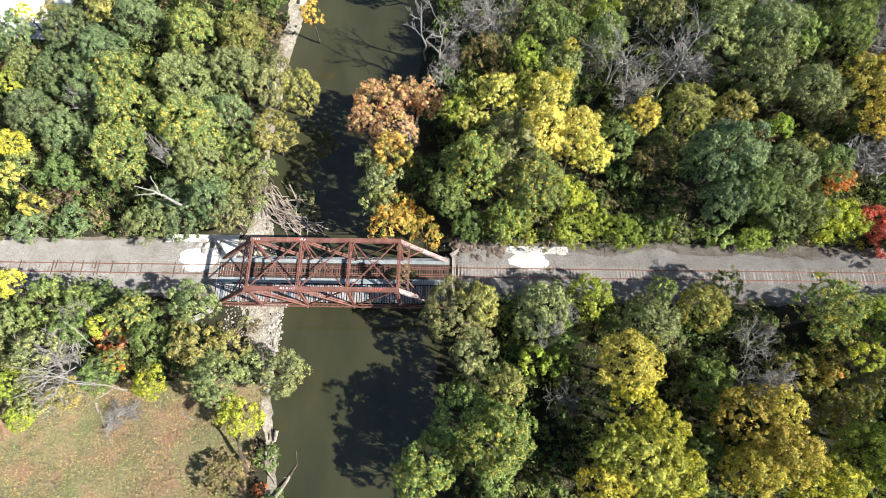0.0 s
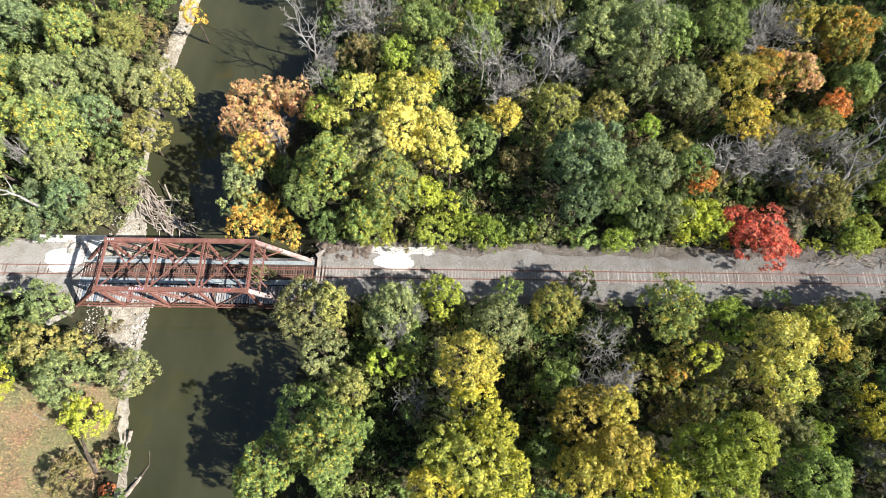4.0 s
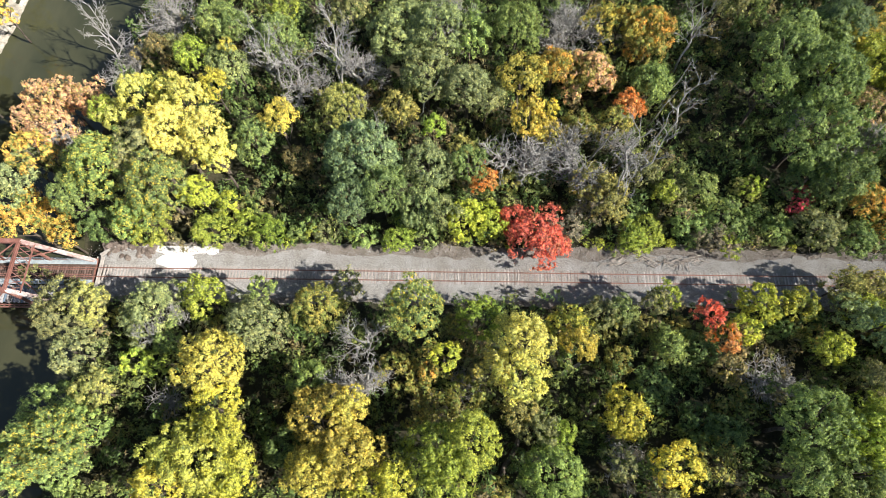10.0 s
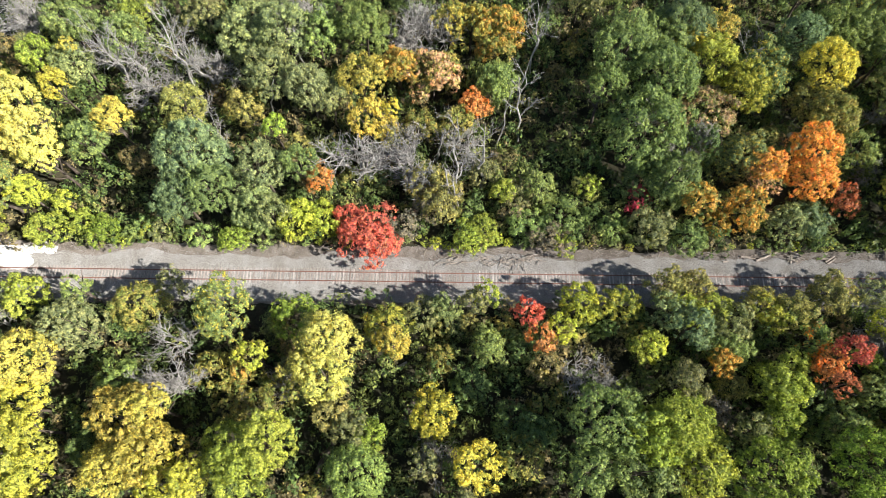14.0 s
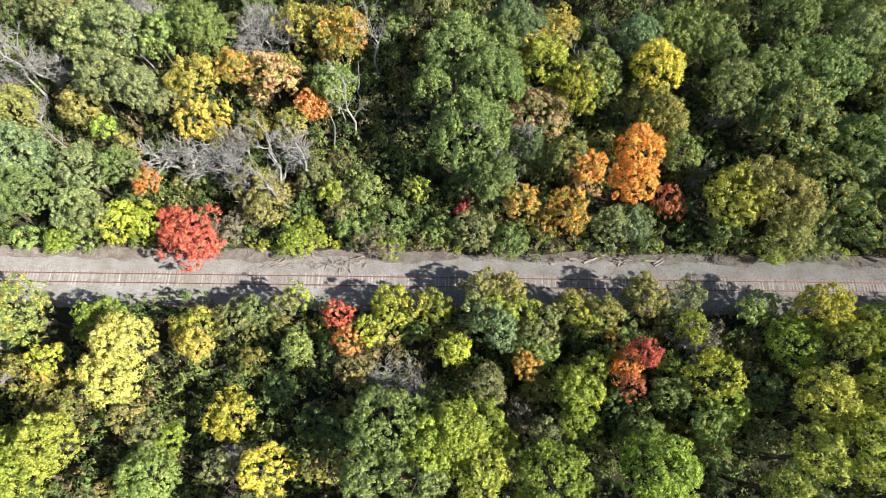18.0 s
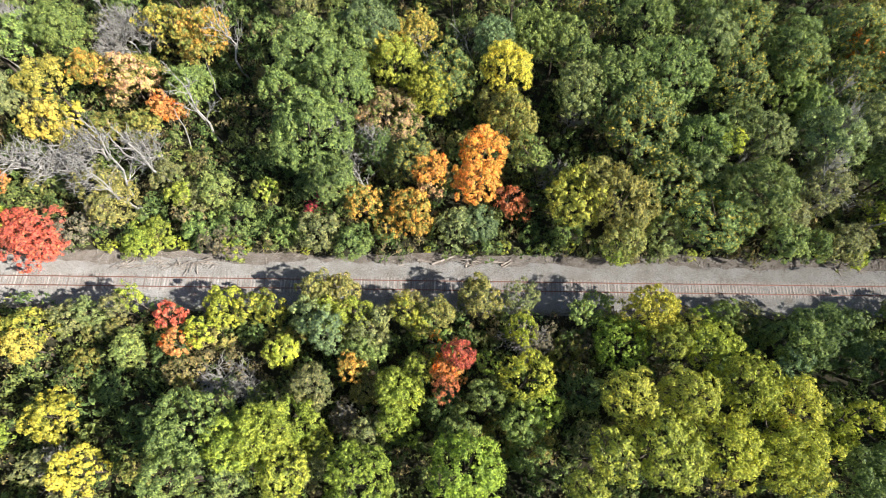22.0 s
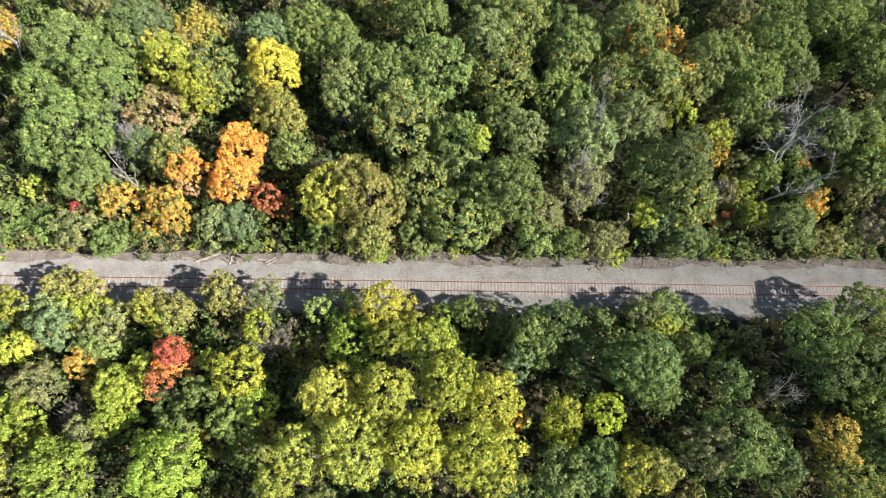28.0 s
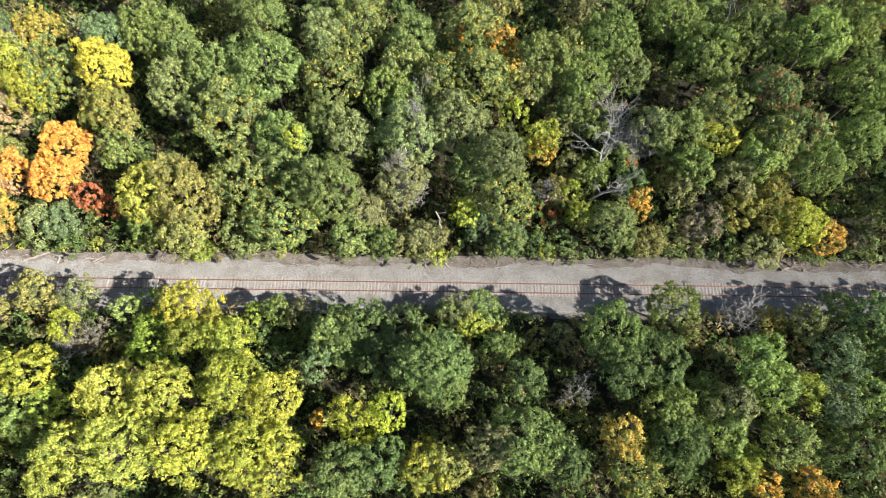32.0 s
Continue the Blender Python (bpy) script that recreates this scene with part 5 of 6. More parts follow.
dead_tree((78.1, 44.3, 0), (76.7, 44.0, 11), 3.8, 5)
dead_tree((226.3, 18.4, 0), (224.4, 21.7, 18), 4.1, 6)
dead_tree((223.2, 14.5, 0), (228.1, 11.9, 17.5), 2.3, 7)
dead_tree((136.5, 33.7, 0), (131.6, 35.2, 13), 2.7, 8)
dead_tree((140.2, 42.7, 0), (137.6, 43.2, 8), 2.5, 9)
dead_tree((254.2, 51.5, 0), (251.5, 50.6, 8), 2.6, 10)
dead_tree((123.9, 13.9, 0), (119.2, 18.9, 8), 2.3, 11)
dead_tree((-1.4, 38.4, 0), (-1.1, 38.6, 14.5), 2.7, 12)
dead_tree((-4.4, 44.4, 0), (-4.7, 44.4, 11.5), 2.5, 13)
dead_tree((9.2, 46.8, 0), (10.1, 46.2, 10), 2.5, 14)
dead_tree((36.8, 36.3, 0), (38.0, 37.6, 15), 3.2, 15)
dead_tree((28.9, 35.7, 0), (28.9, 35.7, 10.5), 3.2, 16)
dead_tree((56.8, 40.4, 0), (56.0, 39.8, 11), 3.2, 17)
dead_tree((45.6, 23.1, 0), (45.3, 22.6, 9), 1.6, 18)
dead_tree((84.9, 11.8, 0), (84.1, 11.5, 14), 1.6, 19)
dead_tree((26.7, 34.1, 0), (27.7, 34.6, 15.5), 3.6, 20)
dead_tree((38.1, 34.5, 0), (38.9, 34.7, 18), 3.5, 21)

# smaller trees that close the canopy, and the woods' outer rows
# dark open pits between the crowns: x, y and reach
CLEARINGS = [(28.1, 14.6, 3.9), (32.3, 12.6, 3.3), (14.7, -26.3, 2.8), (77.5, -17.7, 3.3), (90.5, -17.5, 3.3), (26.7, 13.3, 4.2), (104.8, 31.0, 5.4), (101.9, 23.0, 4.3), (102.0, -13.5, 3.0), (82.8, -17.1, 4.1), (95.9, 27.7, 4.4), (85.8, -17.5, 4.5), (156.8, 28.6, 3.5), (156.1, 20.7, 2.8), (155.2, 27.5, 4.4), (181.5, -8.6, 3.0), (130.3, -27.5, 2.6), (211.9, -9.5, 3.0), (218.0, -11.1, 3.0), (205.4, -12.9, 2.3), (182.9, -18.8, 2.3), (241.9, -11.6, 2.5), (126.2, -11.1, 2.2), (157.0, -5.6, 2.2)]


def close_canopy():
    rnd = random.Random(19)
    taken = list(PLACED)
    spots = [(x + rnd.uniform(-2, 2), y + rnd.uniform(-2, 2)) for x in np.arange(-92, 296, 4.2) for y in np.arange(-42, 70, 4.2)]
    rnd.shuffle(spots)
    for x, y in spots:
        off = max(np.interp(y, BANK_Y, WEST_BANK) - x, x - np.interp(y, BANK_Y, EAST_BANK))
        if -8.5 < y < 8.5 or off < 5 or (x < -26 and y < -14) or (x < -72 and y > 42) or (-46 < x < 6 and -14 < y < 14):
            continue
        if any(math.hypot(x - a, y - b) < reach + 0.8 for a, b, reach in CLEARINGS):
            continue
        near = np.array(taken)
        room = (np.hypot(near[:, 0] - x, near[:, 1] - y) - near[:, 2]).min()
        outer = y > 50 or y < -33 or x > 272
        if room < (2.6 if outer else 1.9):
            continue
        r = rnd.uniform(3.2, 4.8) if outer else rnd.uniform(1.8, 2.6)
        h = rnd.uniform(11, 16) if outer else rnd.uniform(3.0, 5.6)
        plant(rnd.choice(("G", "OG", "DG", "G", "OG", "YO", "GM") if outer else ("DG", "G", "BO", "BO", "BR", "OG", "YO")), round(x, 1), round(y, 1), r, h, "airy" if y > 56 or y < -37 or not outer and rnd.random() < 0.5 else "full", outer)
        taken.append((x, y, r))
    # a leafy edge along the south side of the railway
    for x in np.arange(6, 280, 2.3):
        x, y = x + rnd.uniform(-0.8, 0.8), rnd.uniform(-9.8, -8.0)
        near = np.array(taken)
        if (np.hypot(near[:, 0] - x, near[:, 1] - y) - near[:, 2]).min() > -0.5:
            r = rnd.uniform(1.4, 2.1)
            plant(rnd.choice(("OG", "G", "DG", "YO", "BO")), round(x, 1), round(y, 1), r, rnd.uniform(3.6, 5.6))
            taken.append((x, y, r))


close_canopy()


# undergrowth in the gaps between the crowns: one uncounted mass of low leafy brush
def undergrowth():
    rnd = random.Random(31)
    taken = np.array(PLACED)
    tufts = [crown_mesh(700 + i, 1.0, 14, 14, 13, 0.072, 0.1) for i in range(6)]
    shapes = []
    for me in tufts:
        co = np.empty(len(me.vertices) * 3, np.float32)
        me.vertices.foreach_get("co", co)
        shapes.append(co.reshape(-1, 3))
        bpy.data.meshes.remove(me)
    blocks = {0: [], 1: [], 2: []}
    for gx in np.arange(-92, 290, 2.3):
        for gy in np.arange(-40, 64, 2.3):
            x, y = gx + rnd.uniform(-1.3, 1.3), gy + rnd.uniform(-1.3, 1.3)
            off = max(np.interp(y, BANK_Y, WEST_BANK) - x, x - np.interp(y, BANK_Y, EAST_BANK))
            if -5.0 < y < 5.4 or off < 3.5 or (x < -26 and y < -17) or (x < -72 and y > 44) or (-46 < x < 4 and -12 < y < 12):
                continue
            room = (np.hypot(taken[:, 0] - x, taken[:, 1] - y) - taken[:, 2]).min()
            if room < (-3.0 if y > 18 or y < -18 else -2.0) or rnd.random() < 0.02:
                continue
            r, turn = rnd.uniform(1.2, 2.5), rnd.uniform(0, 6.28)
            co = rnd.choice(shapes)
            c, s = math.cos(turn), math.sin(turn)
            tall = r * rnd.uniform(0.6, 1.9)
            low = float(ground_height(x, y))
            blocks[rnd.choice((0, 0, 0, 1, 1, 2))].append(np.stack([x + r * (co[:, 0] * c - co[:, 1] * s), y + r * (co[:, 0] * s + co[:, 1] * c), low + tall * 0.5 + tall * co[:, 2]], 1))
    for k, (colour, words) in enumerate((((0.13, 0.19, 0.07), "dark green brush filling the gaps under the trees"),
                                         ((0.21, 0.25, 0.09), "olive-green brush filling the gaps under the trees"),
                                         ((0.25, 0.21, 0.12), "brown withered brush filling the gaps under the trees"))):
        me = leaf_triangles("undergrowth", np.concatenate(blocks[k]))
        ob = new("undergrowth", me)
        ob.color = (*colour, 1)
        tagged(ob, words, "undergrowth", kind="stuff")


undergrowth()


# ---- dead wood, stones and small things ----
detail_rnd = random.Random(77)


def log(name, label, material, p, q, r0, r1, category="log"):
    """A slightly crooked trunk or log from p to q."""
    p, q = Vector(p), Vector(q)
    if p.z < 0.5 and name != "river_snag" and name != "sunken_log":
        p.z = float(ground_height(p.x, p.y)) + r0 * 0.7 + (0.14 if abs(p.y) < 6 else 0)
        if q.z < 0.5:
            q.z = float(ground_height(q.x, q.y)) + r1 * 0.8 + (0.14 if abs(q.y) < 6 else 0)
    bm = bmesh.new()
    steps = 5
    limb_mesh(bm, bent(p, q, 0.025, steps, detail_rnd), [r0 + (r1 - r0) * i / steps for i in range(steps + 1)], 8)
    made = thing(name, label, category, place=p)
    body = part("stem", bm, material, made)
    body.location = -p
    for k in range(detail_rnd.randint(1, 3)):
        f, reach = detail_rnd.uniform(0.3, 0.95), (q - p).length * detail_rnd.uniform(0.06, 0.16)
        way = Vector((detail_rnd.gauss(0, 1), detail_rnd.gauss(0, 1), abs(detail_rnd.gauss(0, 0.5)))).normalized()
        s = p.lerp(q, f)
        stub = part("branch_stub", limb_mesh(bmesh.new(), bent(s, s + way * reach, 0.06, 2, detail_rnd), [r1 * 0.5, r1 * 0.35, r1 * 0.2], 5), material, body)

    return made


def heap_of_sticks(name, label, category, centre, sticks, material):
    made = thing(name, label, category, place=centre)
    for p, q, r in sticks:
        limb = limb_mesh(bmesh.new(), bent(Vector(p) - Vector(centre), Vector(q) - Vector(centre), 0.07, 3, detail_rnd), [r, r * 0.9, r * 0.75, r * 0.5], 6)
        part("branch", limb, material, made)
    return made


def driftwood_jam(a, b):
    """A raft of stranded logs, most of them lying downstream."""
    rnd, sticks = detail_rnd, []
    a, b = Vector((*a, 0)), Vector((*b, 0))
    for k in range(105):
        f = rnd.random()
        c = a.lerp(b, f) + Vector((rnd.gauss(0, 1.4), rnd.gauss(0, 1.2), 0))
        turn = math.radians(-42 + rnd.gauss(0, 24))
        half = rnd.uniform(0.8, 2.9)
        d = Vector((math.cos(turn), math.sin(turn), 0)) * half
        z = WATER_LEVEL + 0.05 + rnd.uniform(0, 1.1) * (1 - f * 0.5)
        sticks.append((c - d + Vector((0, 0, z + rnd.uniform(-0.2, 0.35))), c + d + Vector((0, 0, z + rnd.uniform(-0.35, 0.2))), rnd.uniform(0.05, 0.17)))
    return heap_of_sticks("driftwood_pile", "tangled raft of bleached driftwood logs against the river bank", "driftwood", (a.x, a.y, WATER_LEVEL), sticks, DRIFTWOOD)


def brush_pile(x, y, wide):
    rnd, sticks = detail_rnd, []
    for k in range(20):
        c = Vector((x + rnd.gauss(0, wide * 0.45), y + rnd.gauss(0, 0.45), 0))
        turn = rnd.gauss(0, 0.7) + (math.pi if rnd.random() < 0.5 else 0)
        d = Vector((math.cos(turn), math.sin(turn), 0)) * rnd.uniform(0.4, 1.25)
        low = 0.02 + rnd.uniform(0, 0.35)
        sticks.append((c - d + Vector((0, 0, low)), c + d + Vector((0, 0, low + rnd.uniform(-0.05, 0.3))), rnd.uniform(0.03, 0.085)))
    return heap_of_sticks("brush_pile", "heap of grey cut branches beside the railway", "brush pile", (x, y, -0.1), sticks, DRIFTWOOD)


def shore_rocks(a, b, count, stray, size, material, label, group):
    for k in range(count):
        f = detail_rnd.random()
        x, y = a[0] + (b[0] - a[0]) * f + detail_rnd.gauss(0, stray), a[1] + (b[1] - a[1]) * f + detail_rnd.gauss(0, stray)
        s = size * detail_rnd.uniform(0.4, 1.25)
        ob = new("rock", settle(rock_mesh(detail_rnd, s), "rock", material))
        ob.location, ob.rotation_euler = (x, y, float(ground_height(x, y)) + s * 0.22), (0, 0, detail_rnd.uniform(0, 6.28))
        tagged(ob, label, "rock", group)


driftwood_jam((-30.73, 14.44), (-24.53, 8.39))
log("fallen_log", "thick bleached log aground in the driftwood jam", DRIFTWOOD, (-32.02, 17.1, -2.2), (-28.06, 12.03, -2.9), 0.36, 0.28, "log")
log("fallen_log", "weathered log propped against the driftwood jam", DRIFTWOOD, (-31.3, 16.73, -1.9), (-30.11, 15.12, -2.6), 0.25, 0.2, "log")
log("river_snag", "bleached branch lying out over the river", DRIFTWOOD, (-24.9, 12.87, -3.2), (-22.52, 8.08, -3.4), 0.12, 0.06, "branch")
log("river_snag", "bleached branch lying out over the river", DRIFTWOOD, (-23.66, 12.24, -3.2), (-20.63, 7.29, -3.45), 0.1, 0.05, "branch")
log("river_snag", "bleached branch lying out over the river", DRIFTWOOD, (-25.64, 14.56, -3.1), (-21.34, 10.17, -3.3), 0.1, 0.05, "branch")
log("sunken_log", "pale tree trunk half sunk at the river bank", DRIFTWOOD, (-24.5, -34.42, -2.9), (-22.4, -30.61, -3.5), 0.34, 0.2, "log")
log("sunken_log", "dark waterlogged branch lying in the shallows", BARK, (-22.39, -30.69, -3.5), (-21.5, -29.04, -3.52), 0.2, 0.12, "log")
log("sunken_log", "dark waterlogged branch lying in the shallows", BARK, (-21.5, -29.04, -3.52), (-22.18, -25.88, -3.55), 0.12, 0.06, "log")
log("river_snag", "broken grey root stump at the waterline", DRIFTWOOD, (-25.14, -25.94, -3.3), (-24.89, -24.36, -2.9), 0.2, 0.3, "stump")
log("river_snag", "small bleached branch on the bank", DRIFTWOOD, (-25.5, -30.05, -2.8), (-24.34, -31.71, -3.2), 0.1, 0.06, "branch")
log("leaning_tree", "crooked grey trunk leaning under a yellow-green crown", BARK, (-28.28, -30.19, -2.0), (-29.0, -25.86, 2.5), 0.34, 0.2, "trunk")
log("leaning_tree", "crooked grey limb leaning under a yellow-green crown", BARK, (-28.9, -26.49, 1.8), (-27.95, -25.44, 4.0), 0.16, 0.1, "trunk")
log("fallen_tree", "fallen dead tree on the meadow grass", DRIFTWOOD, (-51.81, -20.94, -0.4), (-49.14, -25.35, -0.75), 0.2, 0.12, "log")
log("fallen_tree", "fallen dead branch on the meadow grass", DRIFTWOOD, (-49.14, -25.35, -0.75), (-47.86, -27.05, -0.75), 0.15, 0.06, "log")
log("fallen_tree", "pale fallen pole on the meadow grass", PALE_BARK, (-38.91, -22.18, -0.7), (-32.01, -25.43, -0.75), 0.12, 0.07, "log")
log("dead_limb", "bleached dead limb lying across a green crown", PALE_BARK, (-40.06, 7.12, 8.5), (-43.63, 8.36, 11.0), 0.2, 0.11, "branch")
log("dead_limb", "bleached dead limb forking across a green crown", PALE_BARK, (-43.55, 8.37, 10.8), (-46.21, 8.77, 11.4), 0.13, 0.06, "branch")
log("dead_limb", "bleached dead limb forking across a green crown", PALE_BARK, (-42.64, 7.94, 10.2), (-44.32, 10.61, 11.2), 0.11, 0.05, "branch")
log("dead_limb", "bleached dead limb forking across a green crown", PALE_BARK, (-43.14, 8.15, 10.5), (-45.84, 7.38, 11.2), 0.11, 0.05, "branch")
log("fallen_log", "sawn pale log lying on the forest floor", PALE_BARK, (73.6, -15.41, -0.5), (77.32, -13.42, -0.4), 0.3, 0.26, "log")
log("fallen_log", "short sawn log on the forest floor", PALE_BARK, (72.05, -14.65, -0.6), (72.91, -15.15, -0.6), 0.3, 0.3, "log")
log("leaning_tree", "long dark fallen trunk among brush", BARK, (65.06, -29.5, -0.5), (68.16, -23.14, 1.0), 0.4, 0.32, "trunk")
log("leaning_tree", "grey mossy fallen trunk in deep shade", BARK, (76.58, -22.58, -0.4), (79.39, -17.81, 1.5), 0.5, 0.36, "trunk")
log("leaning_birch", "slender pale birch trunk leaning over the brush", PALE_BARK, (84.49, 12.12, -0.6), (82.76, 12.58, 12.5), 0.22, 0.08, "trunk")
log("leaning_birch", "slender pale birch trunk leaning over the brush", PALE_BARK, (81.05, 21.61, -0.6), (82.73, 20.38, 11.0), 0.2, 0.08, "trunk")
log("leaning_birch", "thin bare leaning trunk among autumn trees", PALE_BARK, (85.6, 20.56, -0.6), (86.92, 20.7, 9.0), 0.16, 0.06, "trunk")
log("bare_pole", "thin bare pale trunk standing in the shade", PALE_BARK, (51.22, 30.22, 0.0), (55.25, 28.89, 12.0), 0.16, 0.05, "trunk")
log("bare_pole", "thin bare pale trunk standing in the shade", PALE_BARK, (94.87, 33.09, 0.0), (96.17, 33.25, 12.0), 0.16, 0.05, "trunk")
log("bare_pole", "thin bare pale trunk standing in the shade", PALE_BARK, (92.51, 29.23, 0.0), (93.32, 27.91, 11.0), 0.15, 0.05, "trunk")
log("bare_pole", "thin bare pale trunk standing in the shade", PALE_BARK, (91.28, 23.65, 0.0), (92.58, 24.5, 12.0), 0.15, 0.05, "trunk")
log("broken_snag", "broken-topped grey dead tree", DRIFTWOOD, (200.65, 8.72, -0.9), (199.35, 7.48, 12.0), 0.2, 0.12, "dead tree")
log("dead_limb", "bleached limb of a dead tree over green crowns", PALE_BARK, (-42.19, -20.57, 9.0), (-52.93, -18.59, 12.5), 0.08, 0.04, "branch")
log("dead_limb", "bleached limb of a dead tree over green crowns", PALE_BARK, (-46.21, -19.97, 9.5), (-56.68, -18.19, 12.0), 0.07, 0.04, "branch")
log("dead_limb", "bleached limb of a dead tree over green crowns", PALE_BARK, (-46.93, -15.0, 11.0), (-51.15, -11.57, 13.0), 0.06, 0.04, "branch")
log("dead_limb", "bleached limb of a dead tree over green crowns", PALE_BARK, (-48.8, -17.79, 10.5), (-55.55, -21.92, 11.0), 0.06, 0.04, "branch")
log("dead_limb", "bleached limb of a dead tree over green crowns", PALE_BARK, (-44.91, -17.24, 11.0), (-41.3, -14.21, 12.5), 0.05, 0.03, "branch")
log("dead_limb", "bleached limb of a dead tree over green crowns", PALE_BARK, (-49.8, -17.16, 11.0), (-53.84, -15.29, 12.5), 0.04, 0.03, "branch")
log("dead_limb", "bleached limb of a dead tree over green crowns", PALE_BARK, (-44.38, -19.85, 8.0), (-47.63, -22.64, 8.5), 0.05, 0.03, "branch")
log("cut_log", "weathered cut log lying beside the railway", DRIFTWOOD, (130.64, 4.25, -0.02), (132.92, 3.87, 0.05), 0.16, 0.12, "log")
log("cut_log", "weathered cut log lying beside the railway", DRIFTWOOD, (132.92, 3.6, -0.02), (135.46, 4.59, 0.05), 0.2, 0.15, "log")
log("cut_log", "weathered cut log lying beside the railway", DRIFTWOOD, (135.46, 4.61, -0.02), (137.01, 5.29, 0.05), 0.15, 0.11, "log")
log("cut_log", "weathered cut log lying beside the railway", DRIFTWOOD, (142.74, 4.13, -0.02), (145.0, 4.04, 0.05), 0.14, 0.11, "log")
log("cut_log", "weathered cut log lying beside the railway", DRIFTWOOD, (144.08, 3.56, -0.02), (145.75, 4.53, 0.05), 0.16, 0.12, "log")
log("cut_log", "weathered cut log lying beside the railway", DRIFTWOOD, (144.25, 3.18, -0.02), (145.91, 4.15, 0.05), 0.13, 0.1, "log")
log("cut_log", "weathered cut log lying beside the railway", DRIFTWOOD, (138.36, 3.1, -0.02), (138.93, 5.42, 0.05), 0.16, 0.12, "log")
log("cut_log", "weathered cut log lying beside the railway", DRIFTWOOD, (139.55, 3.5, -0.02), (138.84, 5.42, 0.05), 0.12, 0.09, "log")
log("cut_log", "weathered cut log lying beside the railway", DRIFTWOOD, (127.57, 3.34, -0.02), (128.47, 3.42, 0.05), 0.15, 0.11, "log")
log("cut_log", "grey broken branch lying beside the railway", DRIFTWOOD, (197.51, 3.77, -0.02), (198.28, 2.5, 0.05), 0.14, 0.08, "branch")
log("cut_log", "grey broken branch lying beside the railway", DRIFTWOOD, (200.54, 4.49, -0.02), (201.72, 2.84, 0.05), 0.16, 0.1, "branch")
log("cut_log", "grey broken branch lying beside the railway", DRIFTWOOD, (201.11, 3.04, -0.02), (202.29, 3.42, 0.05), 0.1, 0.06, "branch")
log("cut_log", "grey broken branch lying beside the railway", DRIFTWOOD, (251.7, 4.8, -0.02), (253.91, 5.27, 0.1), 0.16, 0.1, "branch")
log("cut_log", "grey broken branch lying beside the railway", DRIFTWOOD, (254.56, 3.68, -0.02), (258.09, 4.46, 0.1), 0.2, 0.12, "branch")
log("cut_log", "grey broken branch lying beside the railway", DRIFTWOOD, (255.52, 4.85, -0.02), (257.74, 3.68, 0.1), 0.14, 0.08, "branch")
log("cut_log", "grey broken branch lying beside the railway", DRIFTWOOD, (257.6, 5.27, -0.02), (258.24, 3.5, 0.1), 0.18, 0.11, "branch")
log("cut_log", "grey broken branch lying beside the railway", DRIFTWOOD, (253.25, 4.82, -0.02), (256.03, 3.27, 0.1), 0.1, 0.06, "branch")
brush_pile(84.47, 2.72, 2.2)
brush_pile(89.02, 2.98, 3.0)
brush_pile(93.1, 2.74, 2.6)
brush_pile(96.3, 3.08, 2.0)
brush_pile(256.75, 4.28, 2.2)
brush_pile(139.1, 4.27, 1.6)
shore_rocks((1.83, 4.91), (9.2, 3.53), 40, 0.5, 0.75, BROWN_ROCK, "rust-brown rubble block heaped beside the bridge end", "rubble blocks at the bridge end")
shore_rocks((-26.88, -5.74), (-26.37, -13.09), 42, 0.75, 0.42, ROCK, "pale riprap stone at the river's edge", "riprap stones")
shore_rocks((-38.87, 4.78), (-33.5, 3.72), 14, 1.4, 0.75, ROCK, "large pale boulder under the bridge end", "boulders at the bridge end")
shore_rocks((1.52, 4.6), (9.51, 3.72), 64, 0.7, 0.42, BROWN_ROCK, "brown broken stone beside the bridge end", "stones at the bridge end")


# sprayed marks on the top chords, as plain strokes
def strokes(x, y, wide, *colours):
    for k, colour in enumerate(colours):
        n = Nodes("spray_paint")
        tone = n.noise(9, 3, 0.6, None)
        n.done(n.mix(tone, colour, tuple(min(1, c * 1.5 + 0.05) for c in colour)), 0.6)
        bm = bmesh.new()
        for i in range(4):
            u = x + wide * (k + i / 4 + detail_rnd.uniform(0, 0.12)) / len(colours)
            add_beam(bm, (u, y - 0.16, TOP + 0.066), (u + detail_rnd.uniform(-0.12, 0.14), y + 0.16, TOP + 0.066), 0.09, 0.006)
        part("spray_mark", bm, n.mat, CHORDS[y], "sprayed paint strokes on rusty steel")


strokes(-28.6, NORTH, 1.0, (0.6, 0.6, 0.58))
strokes(-22.6, NORTH, 1.9, (0.5, 0.1, 0.06), (0.55, 0.5, 0.6))
strokes(-23.9, SOUTH, 2.2, (0.62, 0.58, 0.62), (0.4, 0.3, 0.5))
strokes(-10.2, SOUTH, 1.1, (0.5, 0.08, 0.12))


# ---- uncounted small stuff ----
def blades(name, label, category, colour, spots, high, wide, spread_out, per, rnd_seed):
    """Grass: leaning blades in tufts, one joined mesh."""
    g = np.random.default_rng(rnd_seed)
    root = np.repeat(spots, per, 0) + np.concatenate([g.normal(0, spread_out, (len(spots) * per, 2)), np.zeros((len(spots) * per, 1))], 1)
    n = len(root)
    turn, lean = g.uniform(0, 6.28, n), g.uniform(0.3, 1.3, n)
    h = high * g.uniform(0.5, 1.3, n)
    side = np.stack([-np.sin(turn), np.cos(turn), np.zeros(n)], 1) * wide
    tip = root + np.stack([np.cos(turn) * lean * h, np.sin(turn) * lean * h, h], 1)
    me = leaf_triangles(name, np.stack([root - side, root + side, tip], 1).reshape(-1, 3))
    ob = new(name, me)
    ob.color = (*colour, 1)
    return tagged(ob, label, category, kind="stuff")


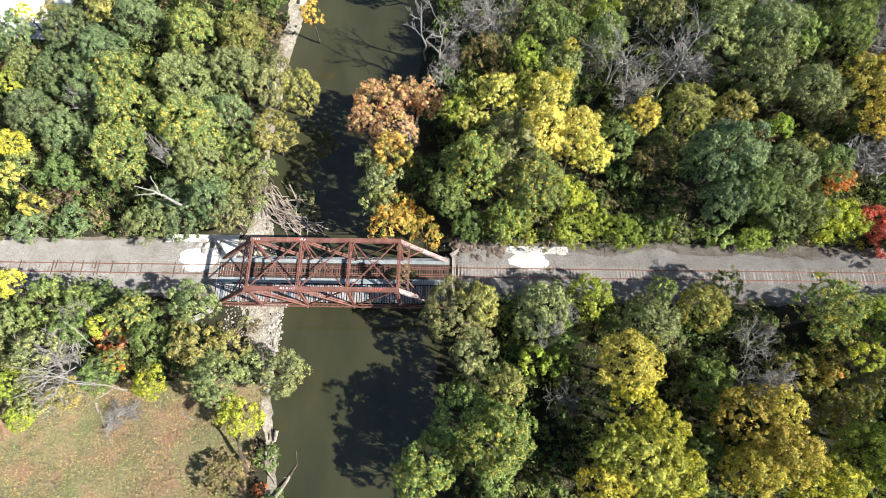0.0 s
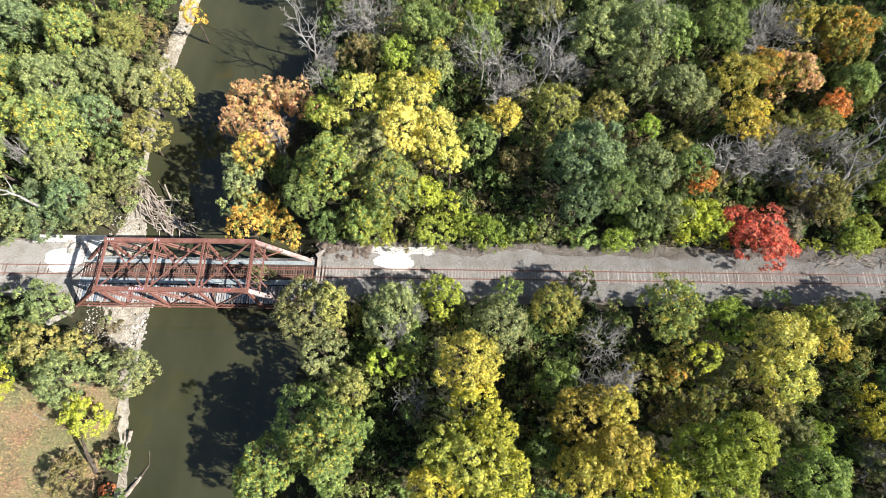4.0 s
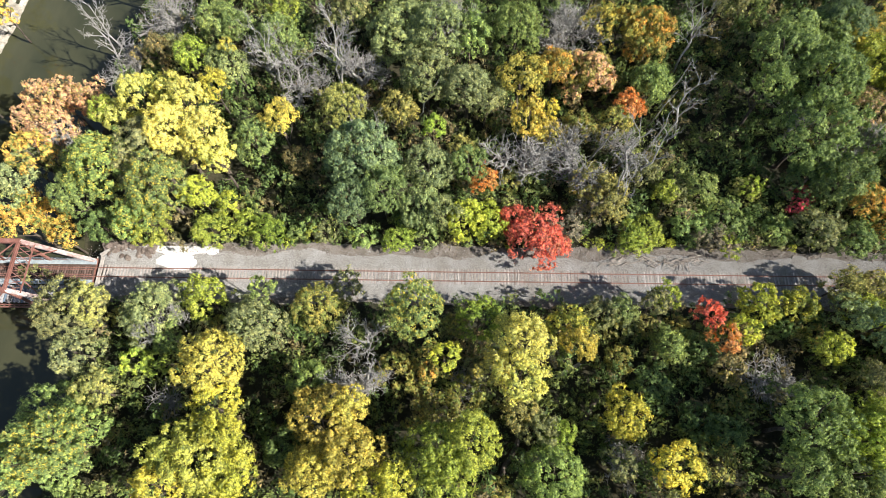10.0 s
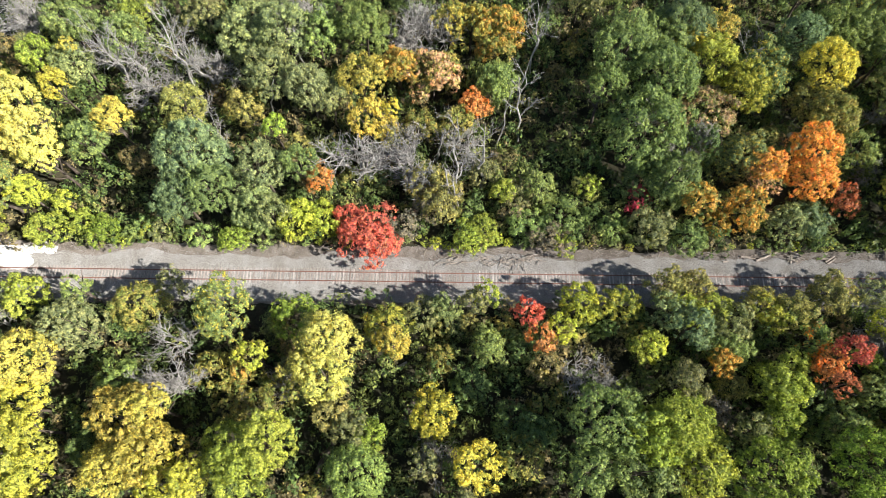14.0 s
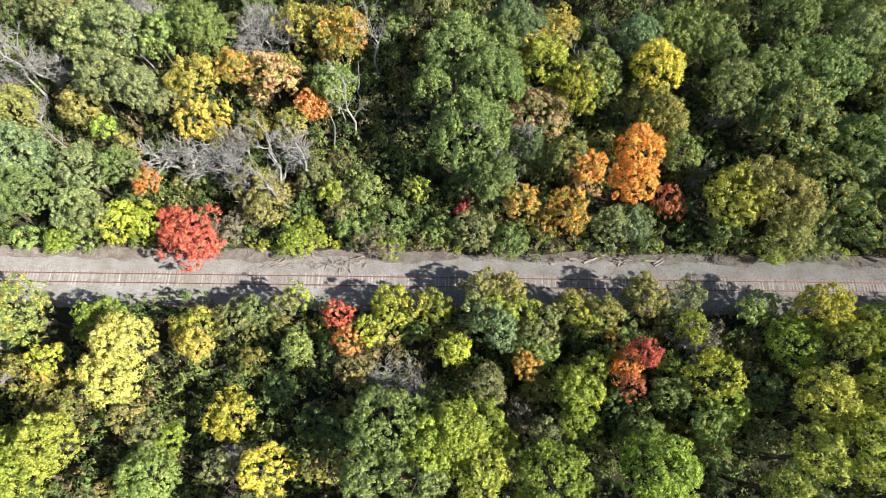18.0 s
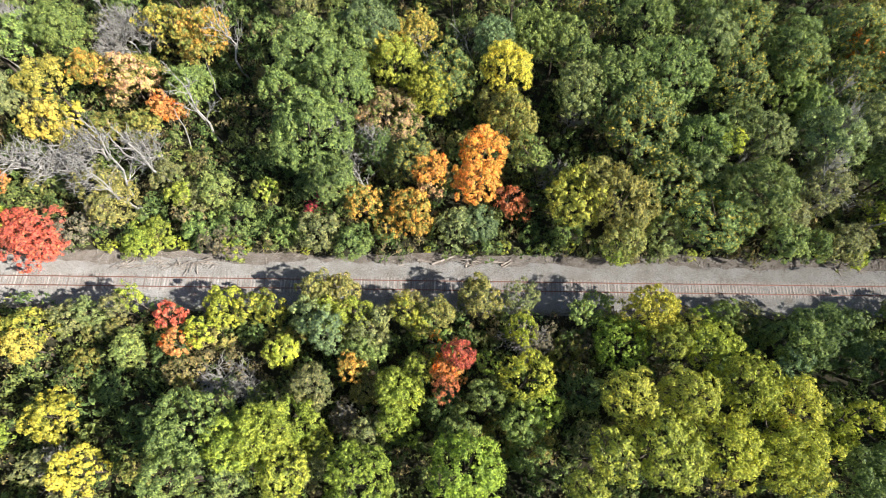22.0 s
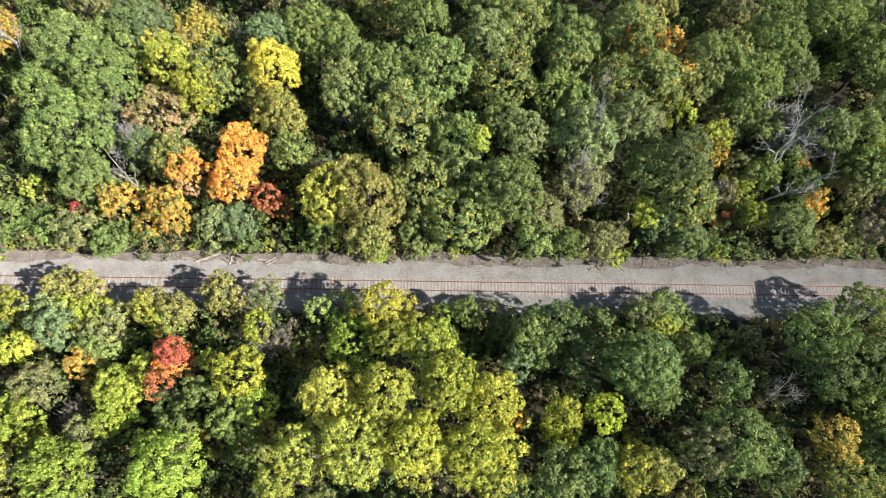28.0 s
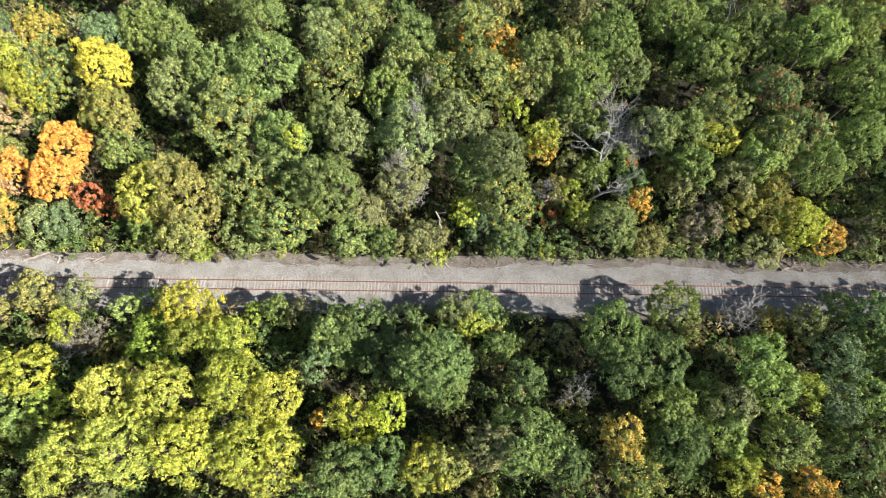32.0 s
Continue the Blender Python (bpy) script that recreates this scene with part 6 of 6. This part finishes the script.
def meadow_spots(count, seed, low, high):
    g = np.random.default_rng(seed)
    xy = np.stack([g.uniform(-74, -27.5, count), g.uniform(-40, -17.5, count)], 1)
    kept = [(x, y, float(ground_height(x, y)) + 0.08) for x, y in xy if low < noise.noise((x * 0.16, y * 0.2, 0.7)) < high]
    return np.array(kept)


blades("meadow_grass", "tufts of olive-green meadow grass", "grass", (0.28, 0.31, 0.16), meadow_spots(7000, 1, -1, 0.12), 0.28, 0.032, 0.3, 7, 5)
blades("meadow_grass", "tufts of tawny dry meadow grass", "grass", (0.38, 0.33, 0.22), meadow_spots(7000, 2, -0.25, 1), 0.3, 0.032, 0.3, 7, 6)
blades("meadow_grass", "tufts of reddish dry meadow grass", "grass", (0.4, 0.262, 0.19), meadow_spots(6000, 3, 0.05, 1), 0.28, 0.032, 0.3, 6, 7)


def loose_stones(name, label, material, count, x0, x1, y_of, low, high, seed):
    g = np.random.default_rng(seed)
    corner = np.array([(1, 0, 0), (0, 1, 0), (-1, 0, 0), (0, -1, 0), (0, 0, 0.8), (0, 0, -0.5)])
    tri = np.array([(0, 1, 4), (1, 2, 4), (2, 3, 4), (3, 0, 4), (1, 0, 5), (2, 1, 5), (3, 2, 5), (0, 3, 5)])
    verts, faces = [], []
    for k in range(count):
        x = g.uniform(x0, x1)
        y = y_of(g)
        if WEST_END - 0.6 < x < EAST_END + 0.6 and ground_height(x, y) > -0.4 or ground_height(x, y) < WATER_LEVEL - 0.1:
            continue
        turn, s = g.uniform(0, 6.28), g.uniform(low, high)
        c, w = math.cos(turn), math.sin(turn)
        shape = corner * s * g.uniform(0.6, 1.3, (6, 1))
        base = len(verts)
        z = float(ground_height(x, y)) + 0.13
        verts += [(x + a * c - b * w, y + a * w + b * c, z + d) for a, b, d in shape]
        faces += (tri + base).tolist()
    ob = new(name, mesh_of(name, verts, faces, material))
    return tagged(ob, label, "stones", kind="stuff")


PALE_CHIP = surface("pale_chip", (0.24, 0.235, 0.23), (0.32, 0.315, 0.31), (0.42, 0.415, 0.41), 2, 9)
loose_stones("loose_ballast", "loose grey ballast stones along the track", PALE_CHIP, 7000, -75, 280, lambda g: g.choice((-1, 1)) * abs(g.normal(0, 1.1)) + g.choice((-2.7, 2.9)), 0.05, 0.12, 3)
loose_stones("loose_stone", "loose brown stones beside the track", BROWN_ROCK, 5000, -75, 280, lambda g: g.choice((3.6, 4.4, 2.6, -3.6)) + g.normal(0, 0.5), 0.05, 0.14, 4)

loose_stones("bank_gravel", "pale gravel and broken stone on the sloping river bank", ROCK, 1500, -34.5, -26.0, lambda g: g.choice((-9.5, 9.0)) + g.normal(0, 3.2), 0.06, 0.2, 12)
for cx, cy in ((-40.2, 1.7), (13.4, 2.3)):
    loose_stones("white_chips", "scattered white limestone chips round the heap", WHITE_STONE, 500, cx - 5.5, cx + 5.5, lambda g: cy + g.normal(0, 1.5), 0.05, 0.13, 8)


def twigs(count, seed):
    rnd, bm = random.Random(seed), bmesh.new()
    for k in range(count):
        x = rnd.uniform(2, 285)
        y = 4.9 + rnd.gauss(0, 0.55)
        turn, half = rnd.gauss(0, 0.8), rnd.uniform(0.2, 0.8)
        z = float(ground_height(x, y)) + 0.15
        add_beam(bm, (x - math.cos(turn) * half, y - math.sin(turn) * half, z), (x + math.cos(turn) * half, y + math.sin(turn) * half, z + rnd.uniform(0, 0.25)), 0.05, 0.05)
    return settle(bm, "fallen_twigs", DRIFTWOOD)


tagged(new("fallen_twigs", twigs(520, 9)), "fallen grey twigs along the wood's edge", "twigs", kind="stuff")


def edge_fringe():
    """Low leafy fringe where the woods meet the railway: small shrubs, some fresh lime green."""
    rnd = random.Random(41)
    x = 3.0
    while x < 284:
        x += rnd.uniform(1.7, 3.1)
        r = rnd.uniform(0.6, 1.3)
        plant(rnd.choice(("G", "OG", "YG", "G", "DG", "YL", "OG", "YG")), round(x, 1), round(5.6 + rnd.gauss(0.5, 0.5), 1), round(r, 2), round(r * rnd.uniform(1.1, 1.9), 2), "airy" if rnd.random() < 0.35 else "full")


edge_fringe()


def bank_brush():
    """Sparse grey-green brush on the open river bank."""
    rnd = random.Random(53)
    for k in range(46):
        y = rnd.choice((rnd.uniform(8, 54), rnd.uniform(-17, -7.5)))
        x = float(np.interp(y, BANK_Y, WEST_BANK)) - (rnd.uniform(1.5, 5.5) if y > 0 else rnd.uniform(2.5, 8.5))
        r = rnd.uniform(0.5, 1.3)
        plant(rnd.choice(("GG", "GB", "BR", "OG", "GB")), round(x, 1), round(y, 1), round(r, 2), round(r * 1.3, 2), "airy")


bank_brush()
plant("OG", -24.4, 13.2, 2.4, 1.3, "airy")
plant("GB", -23.0, 11.8, 1.8, 1.0, "airy")
plant("W", -49.0, -24.6, 1.6, 1.2, "bare")
plant("W", -46.0, -22.6, 1.8, 1.0, "bare")
